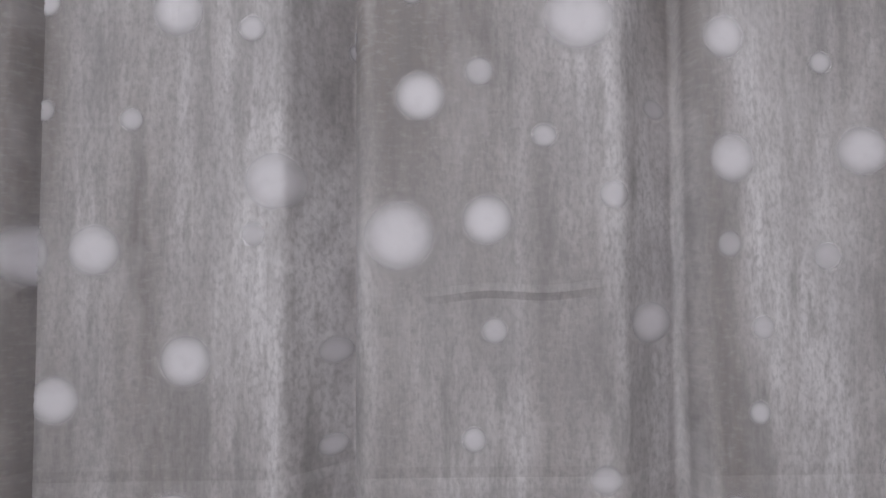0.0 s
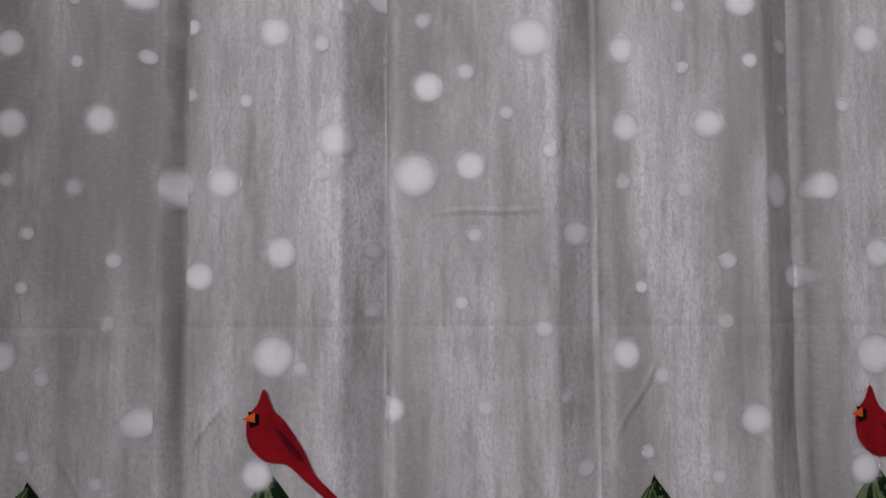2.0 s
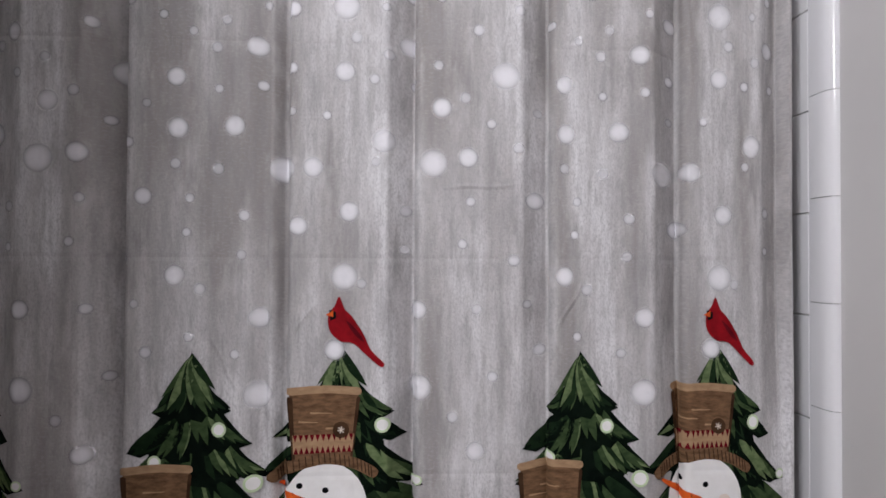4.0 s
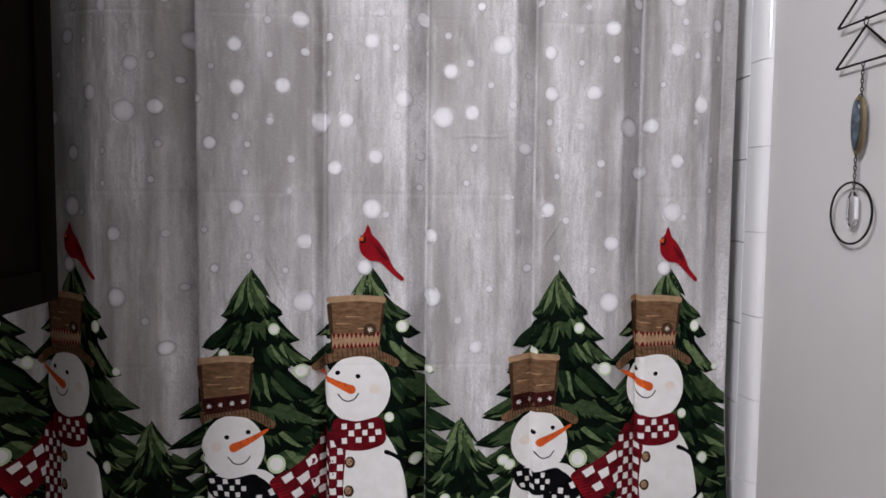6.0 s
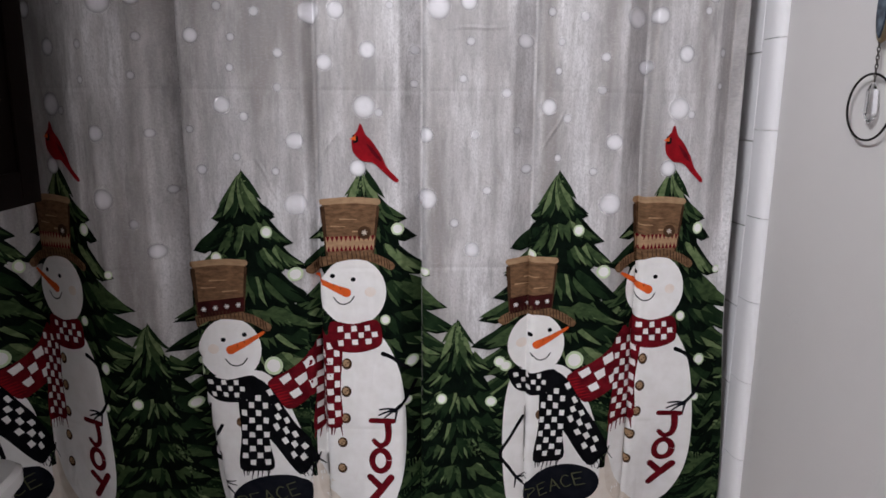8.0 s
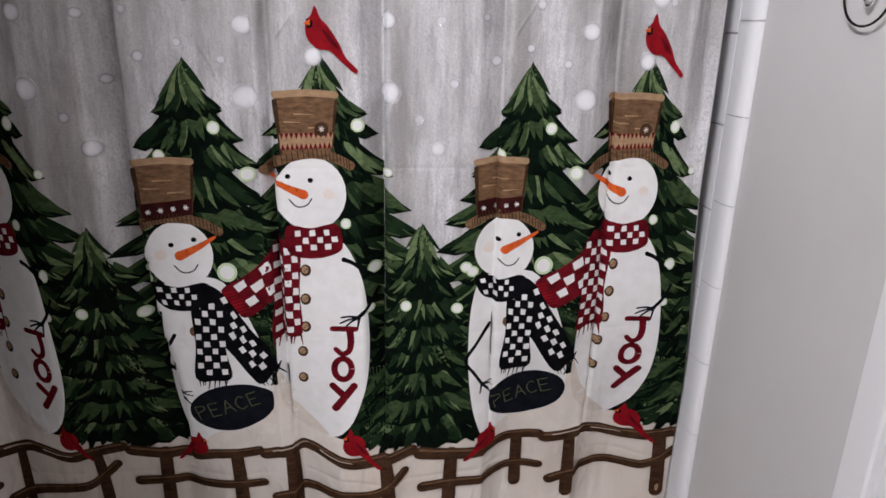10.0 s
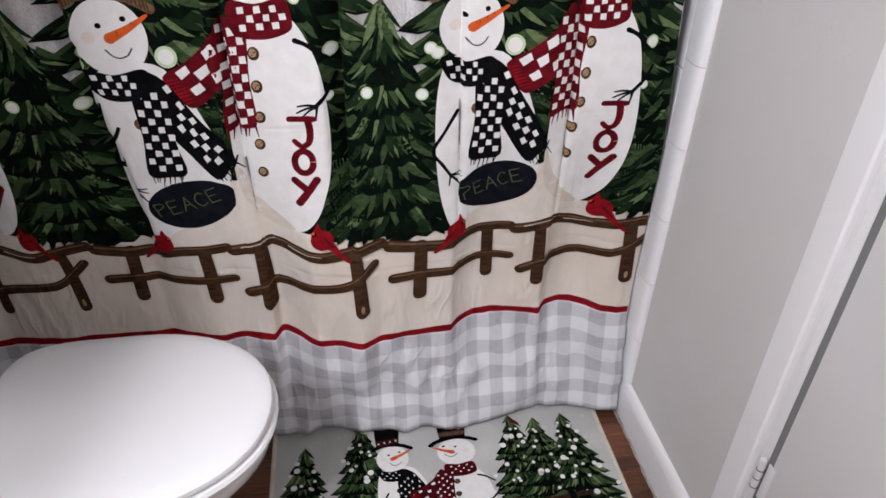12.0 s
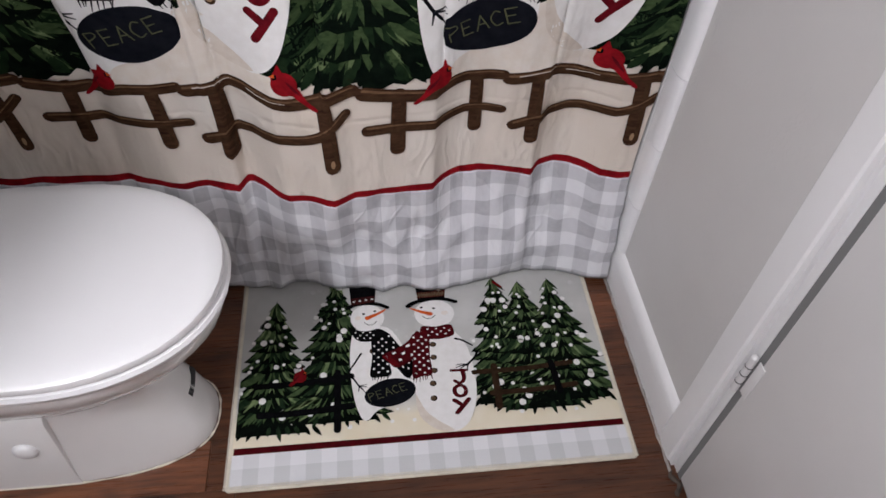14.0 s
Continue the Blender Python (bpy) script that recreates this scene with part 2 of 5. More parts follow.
COLORS = {
    "tree_dark": ((0.002, 0.004, 0.003), (0.005, 0.010, 0.006)),
    "tree_deep": ((0.015, 0.030, 0.013), (0.006, 0.014, 0.007)),
    "tree_mid": ((0.056, 0.088, 0.036), (0.024, 0.044, 0.019)),
    "tree_light": ((0.165, 0.215, 0.100), (0.075, 0.115, 0.050)),
    "white": ((0.86, 0.85, 0.84), (0.80, 0.785, 0.765)),
    "shade": ((0.66, 0.58, 0.50), (0.74, 0.68, 0.61)),
    "cream": ((0.74, 0.665, 0.585), (0.79, 0.735, 0.675)),
    "blush": ((0.80, 0.70, 0.62), (0.83, 0.78, 0.73)),
    "brown": ((0.21, 0.120, 0.065), (0.095, 0.052, 0.028)),
    "tan": ((0.42, 0.27, 0.16), (0.30, 0.19, 0.11)),
    "dark_brown": ((0.075, 0.040, 0.022), (0.035, 0.018, 0.010)),
    "wood": ((0.082, 0.040, 0.022), (0.030, 0.014, 0.009)),
    "red": ((0.30, 0.009, 0.015), (0.17, 0.006, 0.010)),
    "dark_red": ((0.16, 0.008, 0.014), (0.075, 0.004, 0.008)),
    "orange": ((0.75, 0.13, 0.025), (0.55, 0.085, 0.02)),
    "black": ((0.003, 0.003, 0.004), (0.007, 0.007, 0.009)),
    "slate": ((0.006, 0.007, 0.011), (0.011, 0.012, 0.017)),
    "maroon": ((0.050, 0.010, 0.010), (0.022, 0.006, 0.006)),
    "olive": ((0.11, 0.115, 0.06), (0.05, 0.055, 0.03)),
    "flurry": ((0.62, 0.62, 0.61), (0.55, 0.55, 0.54)),
    "glow": ((0.62, 0.72, 0.50), (0.50, 0.62, 0.38)),
}
STREAK = {"brown": (60, 160, 40), "tan": (60, 160, 40), "wood": (30, 120, 40), "tree_mid": (70, 110, 40), "tree_light": (70, 110, 40)}
INKS = {k: ink(k, a, b, STREAK.get(k, (40, 40, 40))) for k, (a, b) in COLORS.items()}
RUG_DYE = {"red": 0.6, "dark_red": 0.5, "tree_dark": 0.5, "black": 0.5, "slate": 0.6, "tree_deep": 1.0, "tree_mid": 1.1, "tree_light": 1.15, "dark_brown": 0.5, "brown": 0.3, "tan": 0.3}
PILES = {k: pile_ink(k, tuple(x * RUG_DYE.get(k, 1.0) for x in a), tuple(x * RUG_DYE.get(k, 1.0) for x in b)) for k, (a, b) in COLORS.items()}
MARKS = [(1.165, 1.308, 1.02, 0.05), (0.764, 1.495, 0.85, 0.028), (0.788, 1.288, 1.0, 0.028), (1.038, 1.479, 0.03, 0.055), (1.079, 1.234, -0.9, 0.03), (0.681, 1.225, -1.1, 0.05), (1.131, 1.505, 1.75, 0.03), (0.99, 0.235, 1.0, 0.03), (1.06, 0.225, 1.1, 0.035), (1.125, 0.17, 0.75, 0.04), (0.80, 0.20, -0.9, 0.045), (0.74, 0.16, 1.3, 0.05), (1.115, 0.36, 1.2, 0.05), (1.36, 0.12, 0.9, 0.03)]
CLOTH, RUG = cloth_base(), rug_pile()
SNOW = flake_ink("snow", (0.88, 0.87, 0.90))
WALL = paint("wall_paint", (0.655, 0.64, 0.63), 0.5, peel=0.2)
TRIM = paint("trim_paint", (0.86, 0.855, 0.86), 0.35)
DOOR = paint("door_paint", (0.77, 0.76, 0.755), 0.4)
# out of view overhead; grey well below white so less light bounces down
CEIL_DIM = paint("ceiling_paint", (0.36, 0.35, 0.345), 0.8, peel=0.3)
# for the unseen west and south walls: colour kept dark to weaken fill light
WALL_DIM = paint("taupe_wall_paint", (0.14, 0.13, 0.125), 0.6, peel=0.3)
GROUT = paint("grout", (0.74, 0.73, 0.72), 0.9)
CAULK = paint("old_caulk", (0.42, 0.39, 0.36), 0.8, dirt=0.3, scale=20)
PORCELAIN, SEAT, PLANK, ESPRESSO, GLAZE = porcelain(), seat_plastic(), floor_wood(), dark_wood(), tile_glaze()
WIRE = metal("black_wire", (0.03, 0.028, 0.027), 0.45)
CHAIN = metal("gunmetal", (0.12, 0.11, 0.10), 0.35)
BRASS = metal("aged_brass", (0.45, 0.37, 0.24), 0.3)
HINGE = paint("painted_metal", (0.72, 0.71, 0.71), 0.35)
BINDING = paint("rug_binding", (0.74, 0.69, 0.58), 0.95, dirt=0.1, scale=12)
GAP = paint("dark_gap", (0.02, 0.02, 0.02), 0.9)
SUBFLOOR = paint("subfloor", (0.03, 0.018, 0.012), 0.9)


# ---- building helpers ----
def part(name, bm, material, parent=None, label="", smooth=True):
    """Links a bmesh as one mesh object, under a thing if given."""
    me = bpy.data.meshes.new(name)
    bm.to_mesh(me)
    bm.free()
    mats = material if isinstance(material, (list, tuple)) else [material]
    for m in mats:
        me.materials.append(m)
    if smooth:
        me.polygons.foreach_set("use_smooth", [True] * len(me.polygons))
        me.set_sharp_from_angle(angle=radians(35))
    ob = new(name, me)
    if parent:
        ob.parent = parent
    if label:
        tagged(ob, label)
    return ob


def box(bm, x0, x1, y0, y1, z0, z1, bevel=0.0, seg=2):
    vs = [bm.verts.new((x, y, z)) for z in (z0, z1) for y in (y0, y1) for x in (x0, x1)]
    faces = [bm.faces.new([vs[i] for i in f]) for f in ((0, 2, 3, 1), (4, 5, 7, 6), (0, 1, 5, 4), (2, 6, 7, 3), (0, 4, 6, 2), (1, 3, 7, 5))]
    if bevel:
        edges = list({e for f in faces for e in f.edges})
        bmesh.ops.bevel(bm, geom=edges, offset=bevel, segments=seg, affect="EDGES", profile=0.6)
    return bm


def slab(name, x0, x1, y0, y1, z0, z1, material, parent=None, bevel=0.0, label=""):
    return part(name, box(bmesh.new(), x0, x1, y0, y1, z0, z1, bevel), material, parent, label)


def tube(bm, pts, r, sides=8, closed=False):
    """A round wire along points."""
    pts = [Vector(p) for p in pts]
    n, rings = len(pts), []
    for i, p in enumerate(pts):
        a = pts[i - 1] if i or closed else p
        b = pts[(i + 1) % n] if i < n - 1 or closed else p
        d = (b - a).normalized()
        side = d.cross(Vector((1, 0, 0)) if abs(d.x) < 0.8 else Vector((0, 1, 0))).normalized()
        other = d.cross(side)
        rr = r[i] if isinstance(r, (list, tuple)) else r
        rings.append([bm.verts.new(p + rr * (math.cos(t) * side + math.sin(t) * other)) for t in (2 * math.pi * k / sides for k in range(sides))])
    for i in range(n if closed else n - 1):
        a, b = rings[i], rings[(i + 1) % n]
        for k in range(sides):
            bm.faces.new((a[k], a[(k + 1) % sides], b[(k + 1) % sides], b[k]))
    if not closed:
        bm.faces.new(rings[0][::-1]), bm.faces.new(rings[-1])
    bmesh.ops.recalc_face_normals(bm, faces=bm.faces)
    return bm


def loft(bm, sections):
    """Closed rings of points joined into a solid."""
    rings = [[bm.verts.new(p) for p in s] for s in sections]
    k = len(rings[0])
    for a, b in zip(rings, rings[1:]):
        for i in range(k):
            bm.faces.new((a[i], a[(i + 1) % k], b[(i + 1) % k], b[i]))
    bm.faces.new(rings[0][::-1]), bm.faces.new(rings[-1])
    bmesh.ops.recalc_face_normals(bm, faces=bm.faces)
    return bm


def empty(name, x=0, y=0, z=0):
    ob = new(name)
    ob.location = (x, y, z)
    ob.empty_display_size = 0.05
    return ob


# ---- the room ----
XW, XE, YN, YS, TOP = -0.74, 0.75, 1.25, -3.0, 2.45
TH = 0.1
wall_n = slab("wall_north", XW - TH, XE + TH, YN, YN + TH, 0, TOP, WALL)
wall_s = slab("wall_south", XW - TH, XE + TH, YS - TH, YS, 0, TOP, WALL_DIM)
wall_w = slab("wall_west", XW - TH, XW, YS, YN, 0, TOP, WALL_DIM)
D0, D1, DH = -0.80, -0.022, 2.05
wall_e = part("wall_east", box(box(box(bmesh.new(), XE, XE + TH, D1, YN, 0, TOP), XE, XE + TH, YS, D0, 0, TOP), XE, XE + TH, D0, D1, DH, TOP), WALL)
ceiling = slab("ceiling", XW - TH, XE + TH, YS - TH, YN + TH, TOP, TOP + TH, CEIL_DIM)
for ob, label in ((wall_n, "plain painted wall closing the tub alcove"), (wall_s, "unseen plain wall behind the viewer, darkened to cut bounce light"), (wall_w, "unseen wall behind the toilet, darkened to cut bounce light"),
                  (wall_e, "light grey wall with orange peel texture beside the door"), (ceiling, "unseen plain ceiling, coloured dark grey to cut bounce light")):
    tagged(ob, label, ob.name.split("_")[0], kind="structure")
floor = tagged(slab("floor", XW - TH, XE + TH, YS - TH, YN + TH, -0.06, -0.009, SUBFLOOR), "dark reddish brown wood plank floor", "floor", kind="structure")

# baseboard with an eased top edge, and the dirty caulk line under it
BB0, BB1 = 0.052, 0.466
bm = bmesh.new()
prof = [(0, 0), (-0.014, 0), (-0.014, 0.075), (-0.0125, 0.088), (-0.008, 0.099), (-0.003, 0.104), (0, 0.105)]
loft(bm, [[(XE + a, y, b) for a, b in prof] for y in (BB0, BB1)])
tagged(part("baseboard", bm, TRIM), "white painted baseboard with rounded top", "baseboard", kind="structure")
bm = bmesh.new()
rnd = random.Random(4)
tube(bm, [(XE - 0.0155 - rnd.uniform(0, 0.002), y, 0.001) for y in np.linspace(-0.02, 0.44, 40)], [rnd.uniform(0.0015, 0.0042) for _ in range(40)], 6)
tagged(part("trim", bm, CAULK), "cracked dirty caulk line along the baseboard", "caulk", kind="structure")

bm = bmesh.new()
tube(bm, [(XE - 0.012 - 0.006 * math.sin(k), -0.018 - 0.006 * k, 0.001) for k in range(9)], [rnd.uniform(0.002, 0.006) for _ in range(9)], 6)
tagged(part("trim", bm, paint("grime", (0.09, 0.07, 0.055), 0.9, dirt=0.3, scale=30)), "dark grime in the floor gap under the door casing", "grime", kind="structure")

# the door, shut in its opening, with casing, jamb and hinge
door = tagged(empty("door_1", XE + 0.01, D1, 0), "flat light grey painted door, shut", "door", kind="structure")


def under(ob, parent):
    ob.parent = parent
    ob.matrix_parent_inverse = Matrix.Translation(parent.location).inverted()
    return ob


under(slab("door_leaf", XE - 0.006, XE + 0.027, D0 + 0.01, D1 - 0.016, 0.012, DH - 0.01, DOOR, None, 0.003), door)
CAS = [(0, 0.052), (-0.011, 0.052), (-0.014, 0.048), (-0.015, 0.012), (-0.014, 0.004), (-0.010, 0.0015), (-0.010, -0.008), (0, -0.008)]
casing = part("casing", loft(bmesh.new(), [[(XE + a, b, z) for a, b in CAS] for z in (0.0, DH + 0.055)]), TRIM)
under(casing, door)
casing2 = part("casing", loft(bmesh.new(), [[(XE + a, D0 + D1 - b, z) for a, b in CAS] for z in (0.0, DH + 0.055)]), TRIM)
under(casing2, door)
under(slab("casing", XE - 0.014, XE, D0 + 0.03, D1 - 0.03, DH, DH + 0.055, TRIM, None, 0.003), door)
under(slab("jamb", XE - 0.004, XE + TH, D1 - 0.0015, D1 + 0.013, 0, DH, TRIM, None, 0.001), door)
# added grey strip: paints the shade of the gap between leaf and jamb
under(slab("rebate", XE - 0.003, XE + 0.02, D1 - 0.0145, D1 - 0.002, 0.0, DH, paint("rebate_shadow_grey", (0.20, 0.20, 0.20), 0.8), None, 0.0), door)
under(slab("stop", XE + 0.03, XE + TH, D0 + 0.005, D1 - 0.002, 0.0, DH, GAP), door)
hinge = under(part("hinge", tube(bmesh.new(), [(XE - 0.014, D1 - 0.004, z) for z in (0.318, 0.397)], 0.0058, 12), HINGE, None, "white painted butt hinge"), door)
for z0, z1, r in ((0.337, 0.3385, 0.0063), (0.357, 0.3585, 0.0063), (0.377, 0.3785, 0.0063)):
    ob = part("knuckle_gap", tube(bmesh.new(), [(XE - 0.014, D1 - 0.004, z0), (XE - 0.014, D1 - 0.004, z1)], r, 12), GAP)
    ob.parent = hinge
for z in (0.3185, 0.3985):
    bm = bmesh.new()
    bmesh.ops.create_uvsphere(bm, u_segments=10, v_segments=6, radius=0.0064, matrix=pose(XE - 0.014, D1 - 0.004, z))
    ob = part("pin_cap", bm, HINGE)
    ob.parent = hinge
bm = box(bmesh.new(), XE - 0.0078, XE - 0.0062, D1 - 0.026, D1 - 0.010, 0.318, 0.397, 0.0006)
ob = part("leaf_plate", bm, DOOR)
ob.parent = hinge


# ---- toilet ----
TY = 0.172


def egg(x0, x1, half, z, n=48, front=2.15, back=5.0, cy=TY):
    """An outline with a round front (towards x1) and a squarer back."""
    mid = x0 + (x1 - x0) * 0.46
    out = []
    for k in range(n):
        t = 2 * math.pi * k / n
        c, s = math.cos(t), math.sin(t)
        p = front if c > 0 else back
        rx = (x1 - mid) if c > 0 else (mid - x0)
        x = mid + rx * math.copysign(abs(c) ** (2 / p), c)
        y = cy + half * math.copysign(abs(s) ** (2 / p), s)
        out.append((x, y, z))
    return out


toilet = tagged(empty("toilet", -0.4, TY, 0), "white porcelain toilet with its lid closed beside the shower curtain", "toilet")


def tpart(name, bm, material, label="", top=toilet):
    return under(part(name, bm, material, None, label), top)


lid_sections = [egg(-0.452, -0.010, 0.183, 0.4135), egg(-0.454, -0.006, 0.1865, 0.4165), egg(-0.455, -0.005, 0.188, 0.4225),
                egg(-0.453, -0.007, 0.1865, 0.4285), egg(-0.448, -0.013, 0.181, 0.4325), egg(-0.43, -0.035, 0.160, 0.4345), egg(-0.36, -0.12, 0.09, 0.4362)]
tpart("lid", loft(bmesh.new(), lid_sections), SEAT, "smooth white closed lid")
tpart("seat", loft(bmesh.new(), [egg(-0.452, -0.003, 0.186, 0.396), egg(-0.455, 0.0, 0.189, 0.399), egg(-0.455, 0.001, 0.190, 0.405), egg(-0.453, -0.002, 0.187, 0.411), egg(-0.44, -0.012, 0.178, 0.4128)]), SEAT)
tpart("bowl", loft(bmesh.new(), [egg(-0.49, -0.155, 0.100, 0.205, front=2.3), egg(-0.50, -0.120, 0.118, 0.245, front=2.3), egg(-0.50, -0.075, 0.142, 0.285), egg(-0.49, -0.040, 0.163, 0.320), egg(-0.48, -0.018, 0.176, 0.352),
                              egg(-0.475, -0.010, 0.181, 0.376), egg(-0.472, -0.010, 0.181, 0.391), egg(-0.468, -0.016, 0.176, 0.3955)]), PORCELAIN)
tpart("pedestal", loft(bmesh.new(), [egg(-0.66, -0.098, 0.118, 0.0, front=2.6), egg(-0.66, -0.098, 0.119, 0.012, front=2.6), egg(-0.655, -0.104, 0.115, 0.03, front=2.6), egg(-0.65, -0.120, 0.109, 0.09, front=2.5),
                                  egg(-0.645, -0.142, 0.103, 0.15, front=2.4), egg(-0.64, -0.152, 0.099, 0.20, front=2.3), egg(-0.62, -0.135, 0.105, 0.232, front=2.3)]), PORCELAIN)
# a flat bolt boss on the flank, with its round cap
tpart("bolt_boss", loft(bmesh.new(), [[(-0.54, 0.115, 0.0), (-0.318, 0.115, 0.0), (-0.318, 0.052, 0.0), (-0.54, 0.052, 0.0)], [(-0.54, 0.115, 0.03), (-0.320, 0.115, 0.03), (-0.320, 0.054, 0.03), (-0.54, 0.054, 0.03)],
                                   [(-0.54, 0.115, 0.19), (-0.312, 0.115, 0.19), (-0.316, 0.066, 0.19), (-0.54, 0.066, 0.19)], [(-0.54, 0.12, 0.205), (-0.312, 0.12, 0.205), (-0.317, 0.078, 0.205), (-0.54, 0.078, 0.205)]]), PORCELAIN)
bm = bmesh.new()
bmesh.ops.create_uvsphere(bm, u_segments=20, v_segments=10, radius=0.020, matrix=pose(-0.368, 0.060, 0.122) @ Matrix.Diagonal((1, 0.5, 1, 1)))
tpart("bolt_cap", bm, SEAT, "round white bolt cap")
tpart("tank", loft(bmesh.new(), [[(x, y, z) for x, y, _ in egg(-0.735, -0.735 + d, w, 0, front=7, back=7)] for d, w, z in ((0.17, 0.19, 0.385), (0.19, 0.205, 0.42), (0.20, 0.22, 0.72))]), PORCELAIN)
tpart("tank_lid", loft(bmesh.new(), [[(x, y, z) for x, y, _ in egg(-0.737, -0.737 + d, w, 0, front=7, back=7)] for d, w, z in ((0.208, 0.226, 0.721), (0.215, 0.231, 0.728), (0.215, 0.231, 0.748), (0.207, 0.224, 0.757))]), PORCELAIN)
tpart("deck", box(bmesh.new(), -0.62, -0.452, TY - 0.105, TY + 0.105, 0.33, 0.397, 0.015, 3), PORCELAIN)
for dy in (-0.075, 0.075):
    tpart("hinge_block", box(bmesh.new(), -0.478, -0.452, TY + dy - 0.022, TY + dy + 0.022, 0.3965, 0.424, 0.006, 3), SEAT)
# dark maker's marks, as plain bars
INKBAR = paint("black_print", (0.02, 0.02, 0.022), 0.6)
rnd = random.Random(8)
bm = bmesh.new()
y = 0.155
while y < 0.232:
    w = rnd.uniform(0.003, 0.0075)
    box(bm, -0.4435, -0.4385, y, y + w, 0.4325, 0.4334)
    y += w + 0.0022
tpart("lid_print", bm, INKBAR, "small black printed line")
bm = bmesh.new()
for k in range(8):
    y = 0.158 + k * 0.0072
    cx = -0.1244 - 2.3 * (y - TY) ** 2
    w = 0.0066
    loft(bm, [[(cx - 0.003 + d + t * 0.36, y - w / 2, 0.100 - t), (cx - 0.003 + d + t * 0.36, y + w / 2, 0.100 - t), (cx - 0.003 + d - t * 0.36, y + w / 2, 0.100 + t), (cx - 0.003 + d - t * 0.36, y - w / 2, 0.100 + t)] for t in (0.0060,) for d in (0.0, 0.0036)])
tpart("base_print", bm, INKBAR, "small black stamped mark")
# caulk where the foot meets the floor
bm = bmesh.new()
tube(bm, [(x, y, 0.001) for x, y, _ in egg(-0.66, -0.095, 0.1205, 0, n=90, front=2.6)], [random.Random(k).uniform(0.0008, 0.0026) for k in range(90)], 6, closed=True)
tpart("caulk_line", bm, BINDING, "rough off-white caulk")

# ---- wall cabinet over the toilet ----
cab = tagged(empty("wall_cabinet", XW, -0.05, 1.203), "dark espresso wooden wall cabinet above the toilet", "cabinet")
CX, CY0, CY1, CZ0, CZ1 = -0.460, -0.45, 0.352, 1.203, 2.1
under(slab("body", XW, CX - 0.002, CY0, CY1, CZ0, CZ1, ESPRESSO, None, 0.002), cab)
for a, b in ((CY0, -0.05), (-0.047, CY1)):
    d = under(slab("cabinet_door", CX, CX + 0.016, a, b, CZ0, CZ1, ESPRESSO, None, 0.003), cab)
    for q in ((a + 0.001, a + 0.05, CZ0 + 0.001, CZ1 - 0.001), (b - 0.05, b - 0.001, CZ0 + 0.001, CZ1 - 0.001), (a + 0.052, b - 0.052, CZ0 + 0.001, CZ0 + 0.05), (a + 0.052, b - 0.052, CZ1 - 0.05, CZ1 - 0.001)):
        r = slab("rail", CX + 0.0165, CX + 0.022, *q, ESPRESSO, None, 0.0015)
        r.parent = d
    if b == CY1:
        for z in (CZ0 + 0.09, CZ1 - 0.12):
            h = part("door_hinge", tube(bmesh.new(), [(CX + 0.012, b + 0.003, z), (CX + 0.012, b + 0.003, z + 0.045)], 0.006, 10), CHAIN)
            h.parent = d

# ---- hanging ornament on the east wall ----
OX, OY = XE - 0.014, 0.17
orn = tagged(empty("hanging_ornament", OX, OY, 1.5), "black wire triangle ornament with agate slice, hoop and crystal on chain", "wall ornament")


def opart(name, bm, material, label="", smooth=True):
    return under(part(name, bm, material, None, label, smooth), orn)


for z in (1.672, 1.613):
    tri = [(OX, OY - 0.002, z), (OX, OY + 0.059, z - 0.050), (OX, OY - 0.063, z - 0.050)]
    pts = []
    for i in range(3):
        a, b = Vector(tri[i]), Vector(tri[(i + 1) % 3])
        pts += [a.lerp(b, f) for f in (0.02, 0.06, 0.35, 0.65, 0.94, 0.98)]
    opart("wire_triangle", tube(bmesh.new(), pts, 0.0017, 8, closed=True), WIRE)


def ring_points(y, z, ry, rz, n=24, twist=0.0):
    return [(OX + math.sin(twist) * ry * math.cos(t), y + math.cos(twist) * ry * math.cos(t), z + rz * math.sin(t)) for t in (2 * math.pi * k / n for k in range(n))]


def chain(z0, z1, n, dy=0.0):
    for k in range(n):
        z = z0 + (z1 - z0) * (k + 0.5) / n
        opart("chain_link", tube(bmesh.new(), ring_points(OY + dy, z, 0.0026, abs(z1 - z0) / n * 0.66, 12, 0.4 if k % 2 else 1.3), 0.0008, 6, closed=True), CHAIN)


opart("hook_ring", tube(bmesh.new(), ring_points(OY - 0.002, 1.677, 0.0055, 0.0055), 0.001, 6, closed=True), CHAIN)
opart("hook_ring", tube(bmesh.new(), ring_points(OY - 0.002, 1.619, 0.004, 0.006), 0.001, 6, closed=True), CHAIN)
chain(1.682, 1.735, 7)
opart("nail", tube(bmesh.new(), [(OX - 0.004, OY, 1.735), (XE + 0.004, OY, 1.732)], 0.0016, 8), CHAIN)
chain(1.563, 1.517, 8)
opart("hook_ring", tube(bmesh.new(), ring_points(OY + 0.002, 1.515, 0.0045, 0.0045), 0.001, 6, closed=True), CHAIN)


def agate():
    n = Nodes("agate")
    c = n.coords("Object")
    w = n.node("ShaderNodeTexWave", Vector=c, Scale=55, Distortion=5.0, Detail=3)
    return n.done(n.mix(w, (0.015, 0.025, 0.04), (0.13, 0.17, 0.21)), 0.3)


oval = [(0.27 * math.sin(t) * 0.036, 0.037 * math.cos(t) * (1 - 0.06 * math.cos(3 * t))) for t in (2 * math.pi * k / 36 for k in range(36))]
secs = [[(OX + d, OY + 0.003 + a * f, 1.478 + b * f) for a, b in oval] for d, f in ((-0.006, 0.86), (-0.0045, 0.95), (0.0045, 0.95), (0.006, 0.86))]
slice_ = opart("agate_slice", loft(bmesh.new(), secs), agate(), "polished blue grey agate slice")
